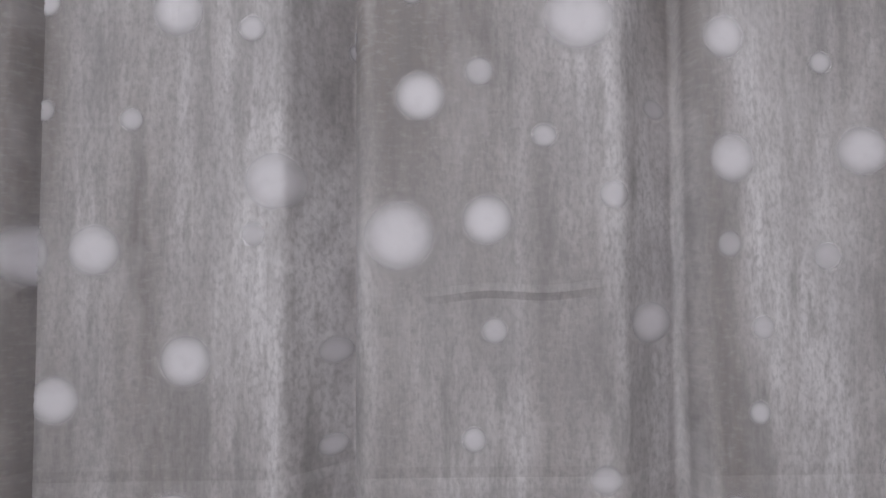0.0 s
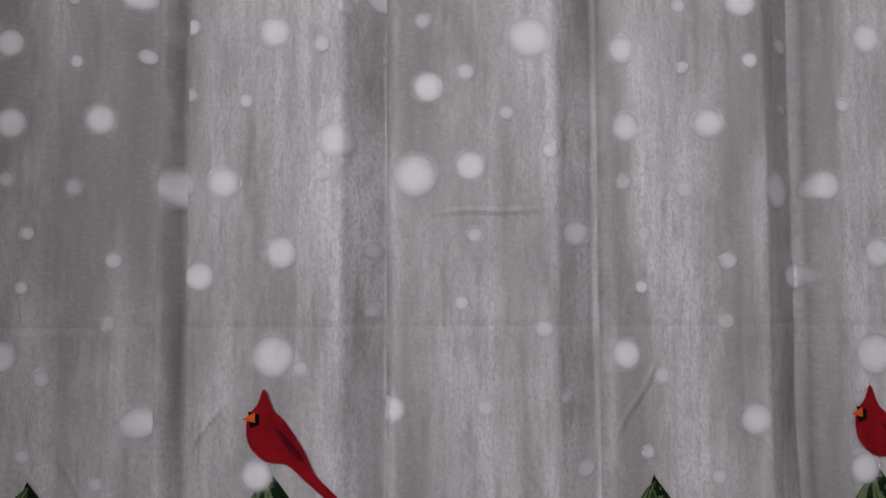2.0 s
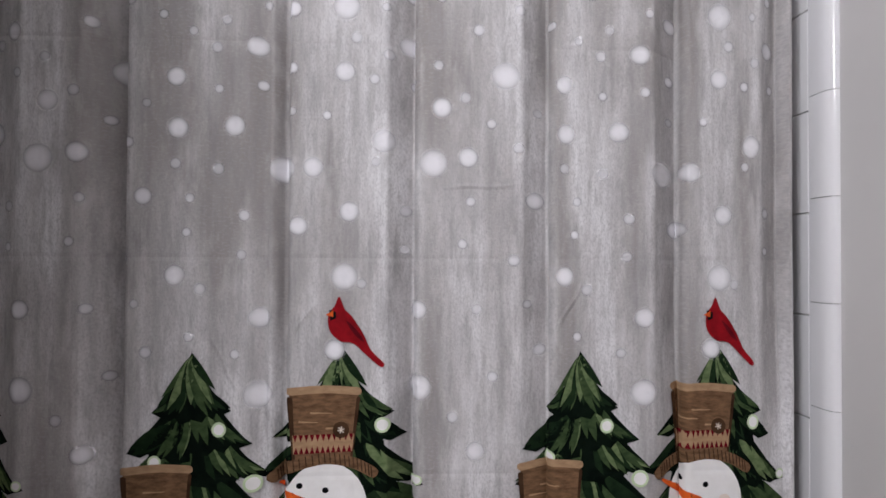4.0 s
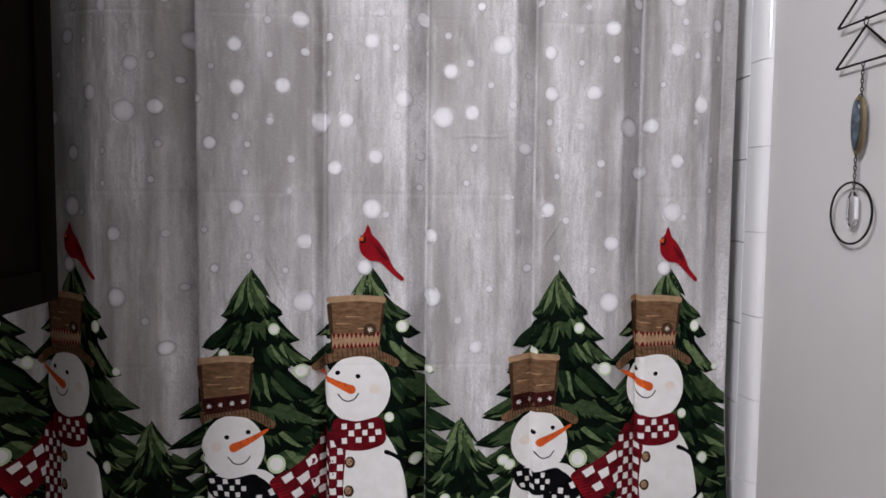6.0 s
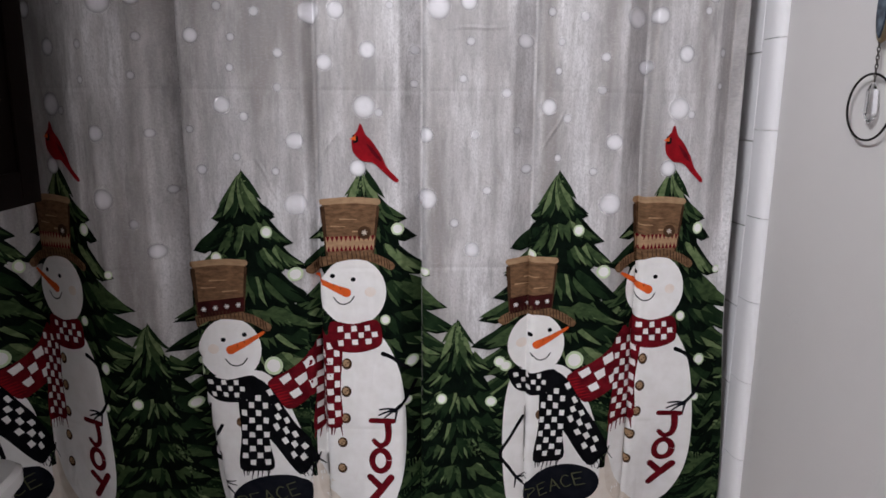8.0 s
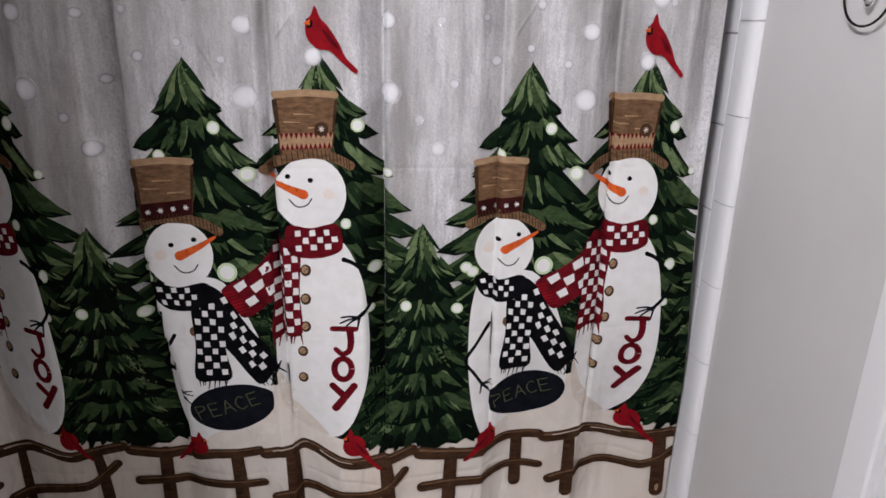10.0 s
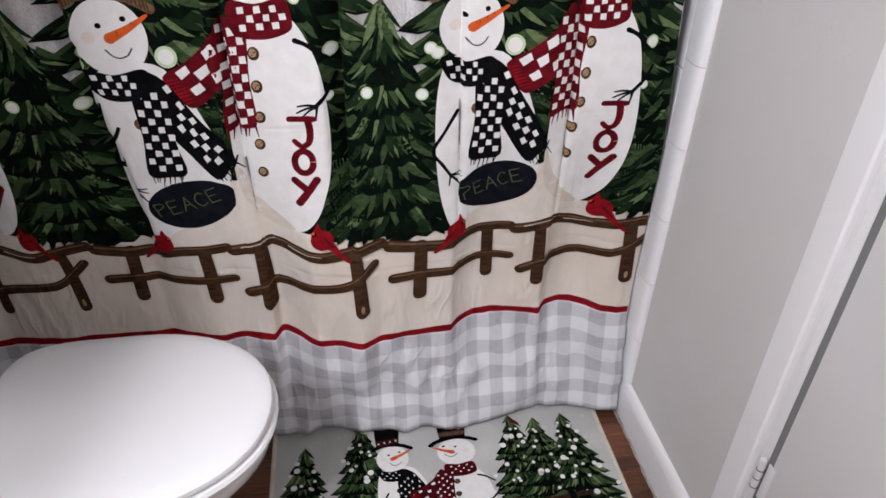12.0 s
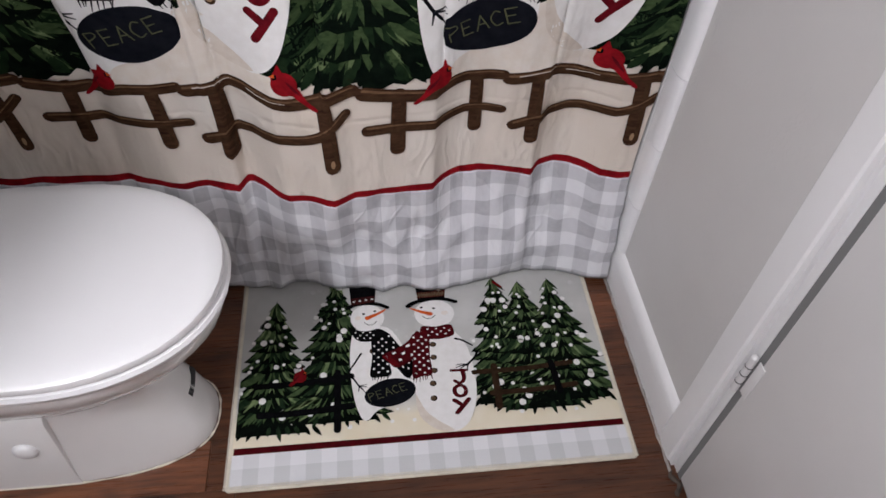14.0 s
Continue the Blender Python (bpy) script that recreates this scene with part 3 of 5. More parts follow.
opart("metal_edge", tube(bmesh.new(), [(OX, OY + 0.003 + a, 1.478 + b) for a, b in oval], 0.0042, 8, closed=True), BRASS, "aged brass edge")
chain(1.441, 1.386, 10, 0.006)
opart("hoop", tube(bmesh.new(), ring_points(0.181, 1.352, 0.044, 0.044, 56), 0.0016, 8, closed=True), WIRE)


def crystal_glass():
    n = Nodes("crystal_glass")
    return n.done((0.95, 0.95, 0.97), 0.03, None, Transmission_Weight=1.0, IOR=1.45)


hexa = [(math.cos(t), math.sin(t)) for t in (math.pi * k / 3 for k in range(6))]
secs = [[(OX + a * r, 0.178 + b * r, z) for a, b in hexa] for r, z in ((0.002, 1.384), (0.008, 1.374), (0.009, 1.345), (0.007, 1.338), (0.0015, 1.331))]
opart("crystal", loft(bmesh.new(), secs), crystal_glass(), "clear faceted crystal drop", False)


# ---- printing: flat painted shapes laid on cloth ----
def arc(pts, n=6, closed=True):
    """A smooth line through points."""
    P = [Vector(p) for p in pts]
    m, out = len(P), []
    for i in range(m if closed else m - 1):
        p0 = P[(i - 1) % m] if closed or i else P[i]
        p1, p2 = P[i], P[(i + 1) % m]
        p3 = P[(i + 2) % m] if closed or i + 2 < m else p2
        for k in range(n):
            t = k / n
            out.append(0.5 * ((2 * p1) + (p2 - p0) * t + (2 * p0 - 5 * p1 + 4 * p2 - p3) * t * t + (3 * p1 - p0 - 3 * p2 + p3) * t ** 3))
    if not closed:
        out.append(P[-1])
    return out


class Sketch:
    """Shapes of one printed figure: outlines in metres, their ink and their layer."""

    def __init__(self, place=None):
        self.shapes, self.place, self.level, self.dotted = [], place or (lambda p: p), 1.0, False

    def at_level(self, level):
        self.level = level

    def add(self, pts, color, up=0.0):
        self.shapes.append(([self.place(Vector((p[0], p[1]))) for p in pts], color, self.level + up))

    def blob(self, cx, cy, rx, ry, color, up=0.0, turn=0.0, n=28):
        c, s = math.cos(turn), math.sin(turn)
        self.add([(cx + rx * math.cos(t) * c - ry * math.sin(t) * s, cy + rx * math.cos(t) * s + ry * math.sin(t) * c) for t in (2 * math.pi * k / n for k in range(n))], color, up)

    def stroke(self, pts, w, color, up=0.0, w2=None, curve=5, cap=True):
        line = arc(pts, curve, False) if len(pts) > 2 else [Vector(p) for p in pts]
        a, b, n = [], [], len(line)
        for i, p in enumerate(line):
            d = (line[min(i + 1, n - 1)] - line[max(i - 1, 0)]).normalized()
            h = (w + ((w2 if w2 is not None else w) - w) * i / (n - 1)) / 2
            q = Vector((-d.y, d.x)) * h
            a.append(p + q), b.append(p - q)
        if cap:
            d = (line[-1] - line[-2]).normalized()
            h, q = (w2 if w2 is not None else w) / 2, Vector((-d.y, d.x))
            a += [line[-1] + (d * math.sin(t) + q * math.cos(t)) * h for t in (0.6, 1.2, 1.9, 2.5)]
            d = (line[0] - line[1]).normalized()
            q = Vector((-d.y, d.x))
            b = [line[0] + (d * math.sin(t) + q * math.cos(t)) * w / 2 for t in (2.5, 1.9, 1.2, 0.6)] + b
        self.add(a + b[::-1], color, up)

    def leaf(self, x, y, ang, length, w, bend, color, up):
        """A brush stroke: pointed, bent, thickest near the middle."""
        d = Vector((math.cos(ang), math.sin(ang)))
        q = Vector((-d.y, d.x))
        a, b = [], []
        for k in range(7):
            t = k / 6
            p = Vector((x, y)) + d * length * t + q * bend * t * t * length
            h = w * math.sin(math.pi * min(1, t * 0.92 + 0.08)) ** 0.8 / 2
            a.append(p + q * h)
            if 0 < k < 6:
                b.append(p - q * h)
        self.add(a + b[::-1], color, up)

    def checks(self, quad, nu, nv, color, up, fill=0.82, odd=0):
        """Every other cell of a four-cornered band."""
        A, B, C, D = [Vector(p) for p in quad]
        rn = random.Random(nu * 7 + nv)
        for i in range(nu):
            for j in range(nv):
                if (i + j + odd) % 2:
                    continue
                m = (1 - (0.46 if self.dotted else fill)) / 2
                cs = []
                for du, dv in ((m, m), (1 - m, m), (1 - m, 1 - m), (m, 1 - m)):
                    u, v = (i + du + rn.uniform(-0.06, 0.06)) / nu, (j + dv + rn.uniform(-0.06, 0.06)) / nv
                    cs.append(A.lerp(B, u).lerp(D.lerp(C, u), v))
                self.add(cs, color, up)

    def fringe(self, a, b, n, length, color, up, down=(0.0, -1.0)):
        rn = random.Random(n)
        a, b, down = Vector(a), Vector(b), Vector(down).normalized()
        for k in range(n):
            p = a.lerp(b, (k + 0.5) / n)
            e = p + down * length * rn.uniform(0.75, 1.1) + Vector((rn.uniform(-0.2, 0.2) * length, 0))
            self.stroke([p - down * 0.004, e], (b - a).length / n * 0.62, color, up, 0.0012)


def paint_tree(sk, x, top, foot, seed, grow=0.66, knee=0.13, slow=0.30, cap=0.2, fine=1.0, dots=0):
    """A painted fir: tiers of long boughs that sweep down and flick out at the tip, over a dark body."""
    rn = random.Random(seed)
    wid = lambda d: min(cap, grow * d if d < knee else grow * knee + (d - knee) * slow)
    h = top - foot
    sk.add([(x, top)] + [(x + 0.62 * wid(h * k / 12), top - h * k / 12) for k in range(1, 13)] + [(x - 0.62 * wid(h * k / 12), top - h * k / 12) for k in range(12, 0, -1)], "tree_dark")
    depths, d = [], 0.086 * fine
    while d < h:
        depths.append(d)
        d += fine * rn.uniform(0.040, 0.054)
    n = len(depths)
    for k, d in enumerate(reversed(depths)):
        lift, step = 0.2 + 2.4 * k / n, 2.4 / n / 8
        reach = min(d * 0.96, 0.135 * fine + 0.22 * wid(d))
        for sgn in (rn.choice([(1, -1), (-1, 1)])):
            dd = d + rn.uniform(-0.012, 0.012) * fine
            w = wid(dd) * rn.uniform(0.90, 1.06)
            root, tip = Vector((x, top - dd + reach)), Vector((x + sgn * w, top - dd))
            heel = Vector((x + sgn * 0.30 * w, top - dd + 0.42 * reach))
            upper = [root * (1 - t) ** 2 + heel * 2 * t * (1 - t) + tip * t * t for t in (0.0, 0.2, 0.4, 0.6, 0.8, 0.92)]
            lower = [(x + sgn * w * f, top - dd - fine * g) for f, g in ((0.78, 0.006), (0.66, 0.001), (0.55, 0.012), (0.40, 0.007), (0.28, 0.016), (0.0, 0.012))]
            sk.add(upper + [tip] + lower, "tree_dark", lift + step * (sgn > 0))
            count = int(8 + 70 * w / fine)
            for j in range(count):
                f = 0.03 + 0.95 * (j + rn.uniform(0, 1)) / count
                e = Vector((x + sgn * w * f, top - dd + fine * rn.uniform(-0.012, 0.016) * (1 - 0.6 * f)))
                rise = min(reach * (0.62 - 0.34 * f), 0.075 * fine + 0.01) * rn.uniform(0.6, 1.15)
                p = Vector((x + sgn * w * f * rn.uniform(0.38, 0.58), min(e.y + rise, top - 0.004)))
                run = e - p
                tone = rn.choices(["tree_dark", "tree_deep", "tree_mid", "tree_light"], (1.6, 3.0, 4.2, 1.5))[0]
                bend = sgn * rn.uniform(0.12, 0.26)
                wide = {"tree_light": rn.uniform(0.10, 0.17), "tree_mid": rn.uniform(0.15, 0.25)}.get(tone, rn.uniform(0.2, 0.3))
                sk.leaf(p.x, p.y, math.atan2(run.y, run.x) - bend * 0.8, run.length, min(run.length * wide, 0.015 * fine), bend, tone, lift + step * (2 + 5.5 * ((j * 7) % count) / count))
    for k in range(7):
        f = (k - 3) / 3
        ln = fine * rn.uniform(0.045, 0.085)
        sk.leaf(x, top - 0.003 * fine, radians(-90 + f * 24), ln, ln * rn.uniform(0.12, 0.22), 0.18 * f, ("tree_mid", "tree_light", "tree_deep", "tree_light")[k % 4], 2.62 + 0.004 * k)
    for k in range(11):
        f = (k + 0.5) / 11
        sk.leaf(x + (f - 0.5) * 1.6 * wid(h), foot + 0.03 * fine, radians(-90 + (f - 0.5) * 70), fine * rn.uniform(0.035, 0.06), 0.016 * fine, 0.1 * (1 if f > 0.5 else -1), rn.choice(["tree_deep", "tree_dark", "tree_dark"]), 2.65 + 0.03 * (k % 2))
    for _ in range(dots):
        d = h * rn.uniform(0.06, 0.95)
        sk.blob(x + rn.uniform(-0.95, 0.95) * wid(d), top - d, *([rn.choice([0.0035, 0.004, 0.0055, 0.007])] * 2), "white", 2.9, n=12)


def paint_bird(sk, x, y, k=1.0, flip=1.0, color="red", tail=1.0, plump=False):
    f = lambda a, b: (x + flip * k * a, y + k * b)
    sk.add(arc([f(0, 0.0), f(0.008, -0.018), f(0.018, -0.028), f(0.034, -0.052), f(0.045 * tail, -0.075 * tail), f(0.063 * tail, -0.094 * tail), f(0.058 * tail, -0.099 * tail), f(0.038, -0.082), f(0.020, -0.066), f(0.002, -0.063), f(-0.012, -0.050), f(-0.0155, -0.034), f(-0.013, -0.022), f(-0.006, -0.013)], 4), color, 1.5)
    if plump:
        sk.blob(*f(0.007, -0.042), 0.0235 * k, 0.0265 * k, color, 1.52, flip * -0.5)
    sk.add(arc([f(0.010, -0.034), f(0.024, -0.046), f(0.036, -0.064), f(0.022, -0.054)], 4), "dark_red", 1.65)
    sk.add([f(-0.014, -0.019), f(-0.004, -0.022), f(-0.004, -0.031), f(-0.012, -0.034)], "black", 1.65)
    sk.add([f(-0.019, -0.026), f(-0.008, -0.020), f(-0.008, -0.029)], "orange", 1.8)


def paint_face(sk, cx, cy, rx, ry, eyes, nose, mouth, cheek):
    sk.blob(cx, cy, rx, ry, "white", 1.9)
    sk.blob(*cheek, 0.010, 0.009, "blush", 2.0, n=16)
    for x, y in eyes:
        sk.blob(x, y, 0.0046, 0.0042, "black", 2.1, n=12)
    (ax, ay), (bx, by) = nose
    sk.stroke([(ax, ay), ((ax + bx) / 2, (ay + by) / 2 - 0.002), (bx, by)], 0.0165, "orange", 2.2, 0.0045)
    for t in (0.2, 0.4, 0.6):
        px, py = ax + (bx - ax) * t, ay + (by - ay) * t
        sk.stroke([(px, py + 0.004), (px + 0.001, py + 0.0005)], 0.0012, "dark_brown", 2.35)
    mx, my, w = mouth
    sk.stroke([(mx - w, my + 0.008), (mx - w * 0.55, my - 0.002), (mx, my - 0.005), (mx + w * 0.6, my - 0.001), (mx + w, my + 0.009)], 0.0022, "black", 2.1)


def paint_hat(sk, quad, brim, zigzag, dark=False):
    body = "black" if dark else "brown"
    sk.add(quad, body, 2.4)
    A, B, C, D = [Vector(p) for p in quad]
    if not dark:
        sk.stroke([A.lerp(B, 0.02), A.lerp(B, 0.5) + Vector((0, 0.003)), A.lerp(B, 0.98)], 0.011, "tan", 2.5)
        for t, a, b in ((0.30, 0.30, 0.62), (0.42, 0.12, 0.40), (0.52, 0.55, 0.85)):
            sk.stroke([A.lerp(D, t).lerp(B.lerp(C, t), a), A.lerp(D, t + 0.02).lerp(B.lerp(C, t), b)], 0.0028, "tan", 2.5, 0.001)
        sk.stroke([A.lerp(D, 0.1), A.lerp(D, 0.95)], 0.006, "dark_brown", 2.48, 0.004)
        sk.stroke([B.lerp(C, 0.1), B.lerp(C, 0.95)], 0.005, "dark_brown", 2.48, 0.003)
    sk.stroke(brim, 0.017, body, 2.7, 0.015)
    if not dark:
        line = arc(brim, 6, False)
        for p in line[1:-1]:
            sk.stroke([p + Vector((0.0, 0.007)), p + Vector((0.0015, -0.007))], 0.0016, "dark_brown", 2.8)
    lo, hi = (0.60, 0.86) if zigzag else (0.66, 0.95)
    q = [D.lerp(A, 1 - lo), C.lerp(B, 1 - lo), C.lerp(B, 1 - hi), D.lerp(A, 1 - hi)]
    if zigzag:
        sk.add(q, "tan", 2.75)
        for edge, sgn in ((0, -1), (3, 1)):
            a, b = (q[0], q[1]) if edge == 0 else (q[3], q[2])
            for k in range(11):
                p = a.lerp(b, (k + 0.5) / 11)
                sk.add([p + Vector((-0.0034, 0)), p + Vector((0.0034, 0)), p + Vector((0, sgn * 0.010))], "dark_red", 2.85)
    else:
        sk.add(q, "maroon", 2.75)
        for k in range(4):
            p = q[0].lerp(q[1], (k + 0.5) / 4).lerp(q[3].lerp(q[2], (k + 0.5) / 4), 0.5)
            for a in (0, 1.05, 2.1):
                d = Vector((math.cos(a), math.sin(a))) * 0.004
                sk.stroke([p - d, p + d], 0.0014, "white", 2.85)


def letters(sk, word, origin, size, step, turn, w, color, up):
    """Hand-painted capitals from single strokes."""
    font = {"P": [[(0, 0), (0, 1)], [(0, 1), (0.5, 0.95), (0.55, 0.7), (0.05, 0.5)]], "E": [[(0, 0), (0, 1)], [(0, 1), (0.6, 1)], [(0, 0.52), (0.45, 0.52)], [(0, 0), (0.6, 0)]],
            "A": [[(0, 0), (0.35, 1)], [(0.35, 1), (0.7, 0)], [(0.15, 0.4), (0.55, 0.4)]], "C": [[(0.6, 0.88), (0.3, 1), (0.02, 0.55), (0.25, 0.02), (0.62, 0.12)]]}
    c, s = math.cos(turn), math.sin(turn)
    for i, ch in enumerate(word):
        for line in font[ch]:
            pts = [(origin[0] + (i * step + a * size) * c - b * size * s, origin[1] + (i * step + a * size) * s + b * size * c) for a, b in line]
            sk.stroke(pts, w, color, up)


def paint_tall(sk, dark_hat=False):
    """Tall snowman: top hat, red checked scarf, word hanging from its twig."""
    sk.add(arc([(-0.012, 0.955), (0.03, 0.965), (0.07, 0.945), (0.097, 0.895), (0.108, 0.84), (0.113, 0.76), (0.110, 0.69), (0.099, 0.635), (0.078, 0.585), (0.045, 0.558), (0.005, 0.566), (-0.03, 0.60), (-0.048, 0.66), (-0.052, 0.75), (-0.046, 0.85), (-0.03, 0.92)], 4), "white", 1.5)
    sk.add(arc([(0.040, 0.561), (-0.005, 0.569), (-0.045, 0.62), (-0.052, 0.70), (-0.03, 0.64), (0.0, 0.60)], 4), "shade", 1.6)
    paint_face(sk, 0.022, 1.027, 0.058, 0.0625, [(-0.014, 1.057), (0.022, 1.050)], [(0.010, 1.026), (-0.046, 1.056)], (0.005, 1.010, 0.018), (0.052, 1.027))
    paint_hat(sk, [(-0.028, 1.188), (0.068, 1.188), (0.057, 1.090), (-0.022, 1.086)], [(-0.052, 1.066), (-0.03, 1.082), (0.02, 1.094), (0.06, 1.088), (0.088, 1.074)], True, dark_hat)
    sk.blob(0.043, 1.134, 0.0115, 0.0115, "dark_brown", 3.0, n=16)
    for a in (0.3, 1.35, 2.4):
        d = Vector((math.cos(a), math.sin(a))) * 0.0045
        sk.stroke([Vector((0.043, 1.134)) - d, Vector((0.043, 1.134)) + d], 0.0014, "shade", 3.1)
    sk.add(arc([(-0.03, 0.955), (-0.06, 0.915), (-0.095, 0.885), (-0.134, 0.862), (-0.118, 0.832), (-0.098, 0.808), (-0.06, 0.83), (-0.02, 0.87)], 4), "dark_red", 2.0)
    sk.checks([(-0.115, 0.868), (-0.035, 0.925), (-0.025, 0.86), (-0.09, 0.828)], 4, 3, "white", 2.1)
    sk.fringe((-0.130, 0.858), (-0.100, 0.815), 8, 0.016, "red", 2.15, (1.0, 0.25))
    sk.add(arc([(-0.052, 0.93), (-0.02, 0.95), (0.0, 0.93), (-0.004, 0.85), (-0.002, 0.775), (-0.03, 0.768), (-0.055, 0.765), (-0.050, 0.85)], 4), "dark_red", 2.3)
    sk.checks([(-0.050, 0.935), (-0.004, 0.935), (-0.004, 0.775), (-0.053, 0.772)], 4, 11, "white", 2.4)
    sk.fringe((-0.054, 0.772), (-0.003, 0.778), 7, 0.03, "dark_red", 2.35)
    sk.add(arc([(-0.020, 0.972), (0.02, 0.968), (0.062, 0.975), (0.072, 0.945), (0.066, 0.925), (0.025, 0.914), (-0.018, 0.925)], 4), "dark_red", 2.5)
    sk.checks([(-0.008, 0.965), (0.063, 0.967), (0.067, 0.930), (-0.008, 0.926)], 6, 3, "white", 2.6)
    for x, y in ((0.008, 0.893), (0.006, 0.840), (0.004, 0.787), (-0.003, 0.737), (-0.005, 0.681)):
        sk.blob(x, y, 0.0092, 0.0108, "dark_brown", 2.2, n=16)
        sk.blob(x - 0.001, y + 0.001, 0.006, 0.007, "tan", 2.3, n=12)
        for d in (-0.002, 0.002):
            sk.blob(x + d, y + d, 0.0013, 0.0013, "black", 2.4, n=6)
    sk.stroke([(0.073, 0.911), (0.092, 0.902), (0.118, 0.878)], 0.0085, "black", 2.0, 0.005)
    sk.stroke([(0.128, 0.848), (0.114, 0.822), (0.094, 0.800)], 0.006, "black", 2.0, 0.007)
    for e in ((0.066, 0.803), (0.064, 0.792), (0.074, 0.786), (0.094, 0.778)):
        sk.stroke([(0.098, 0.802), ((0.098 + e[0]) / 2, (0.806 + e[1]) / 2), e], 0.0048, "slate", 2.1, 0.003)
    sk.stroke([(0.050, 0.782), (0.090, 0.780)], 0.010, "dark_red", 2.3)
    sk.stroke([(0.080, 0.780), (0.082, 0.755), (0.078, 0.738), (0.066, 0.732), (0.055, 0.742)], 0.013, "dark_red", 2.35, 0.009)
    ring = [(0.067 + 0.0155 * math.cos(t), 0.702 + 0.0205 * math.sin(t)) for t in np.linspace(0, 2 * math.pi, 18)]
    sk.stroke(ring, 0.0115, "dark_red", 2.3, cap=False, curve=2)
    sk.stroke([(0.048, 0.668), (0.066, 0.650)], 0.013, "dark_red", 2.3)
    sk.stroke([(0.086, 0.668), (0.052, 0.622)], 0.0135, "dark_red", 2.35)


def paint_small(sk, dark_hat=False):
    """Short snowman: hat, black checked scarf and an oval board."""
    sk.add(arc([(-0.225, 0.875), (-0.18, 0.885), (-0.13, 0.875), (-0.09, 0.80), (-0.066, 0.70), (-0.064, 0.63), (-0.090, 0.588), (-0.14, 0.576), (-0.180, 0.558), (-0.203, 0.531), (-0.222, 0.536), (-0.240, 0.59), (-0.250, 0.66), (-0.254, 0.74), (-0.252, 0.81), (-0.243, 0.86)], 4), "white", 1.4)
    paint_face(sk, -0.196, 0.925, 0.054, 0.058, [(-0.208, 0.943), (-0.171, 0.952)], [(-0.196, 0.924), (-0.137, 0.956)], (-0.187, 0.899, 0.019), (-0.226, 0.926))
    paint_hat(sk, [(-0.253, 1.080), (-0.163, 1.082), (-0.170, 0.990), (-0.247, 0.978)], [(-0.258, 0.972), (-0.235, 0.985), (-0.20, 0.989), (-0.16, 0.982), (-0.130, 0.965)], False, dark_hat)
    sk.add(arc([(-0.165, 0.868), (-0.135, 0.858), (-0.10, 0.80), (-0.052, 0.715), (-0.062, 0.69), (-0.085, 0.672), (-0.125, 0.735), (-0.165, 0.80)], 4), "black", 2.2)
    sk.checks([(-0.158, 0.838), (-0.130, 0.852), (-0.060, 0.712), (-0.088, 0.690)], 3, 10, "white", 2.3, 0.78)
    sk.fringe((-0.088, 0.690), (-0.056, 0.712), 7, 0.034, "black", 2.25, (0.55, -1.0))
    sk.add(arc([(-0.185, 0.845), (-0.15, 0.848), (-0.128, 0.82), (-0.136, 0.75), (-0.130, 0.690), (-0.162, 0.682), (-0.194, 0.688), (-0.186, 0.76)], 4), "black", 2.4)
    sk.checks([(-0.182, 0.842), (-0.134, 0.838), (-0.134, 0.694), (-0.190, 0.692)], 4, 10, "white", 2.5, 0.76)
    sk.fringe((-0.193, 0.693), (-0.132, 0.694), 8, 0.028, "black", 2.45, (-0.15, -1.0))
    sk.add(arc([(-0.247, 0.878), (-0.205, 0.868), (-0.160, 0.876), (-0.150, 0.855), (-0.175, 0.828), (-0.215, 0.826), (-0.238, 0.842)], 4), "black", 2.6)
    sk.checks([(-0.241, 0.870), (-0.172, 0.868), (-0.175, 0.832), (-0.232, 0.836)], 6, 3, "white", 2.7, 0.78)
    for x, y in ((-0.178, 0.785), (-0.172, 0.745)):
        sk.blob(x - 0.008, y, 0.0075, 0.0095, "brown", 2.1, n=14)
    sk.stroke([(-0.220, 0.778), (-0.238, 0.745), (-0.257, 0.708), (-0.243, 0.680), (-0.226, 0.650)], 0.0065, "black", 2.1, 0.005)
    sk.stroke([(-0.232, 0.658), (-0.212, 0.632), (-0.188, 0.604)], 0.0035, "black", 2.15, 0.0025)
    for e in ((-0.205, 0.658), (-0.204, 0.648), (-0.230, 0.632), (-0.216, 0.640)):
        sk.stroke([(-0.228, 0.654), e], 0.0042, "slate", 2.2, 0.002)
    sk.blob(-0.137, 0.622, 0.0775, 0.0500, "slate", 2.9, radians(12), n=36)
    sk.stroke([(-0.066, 0.664), (-0.055, 0.690), (-0.048, 0.712)], 0.003, "black", 3.0)
    letters(sk, "PEACE", (-0.196, 0.595), 0.028, 0.0245, radians(17), 0.0024, "olive", 3.1)


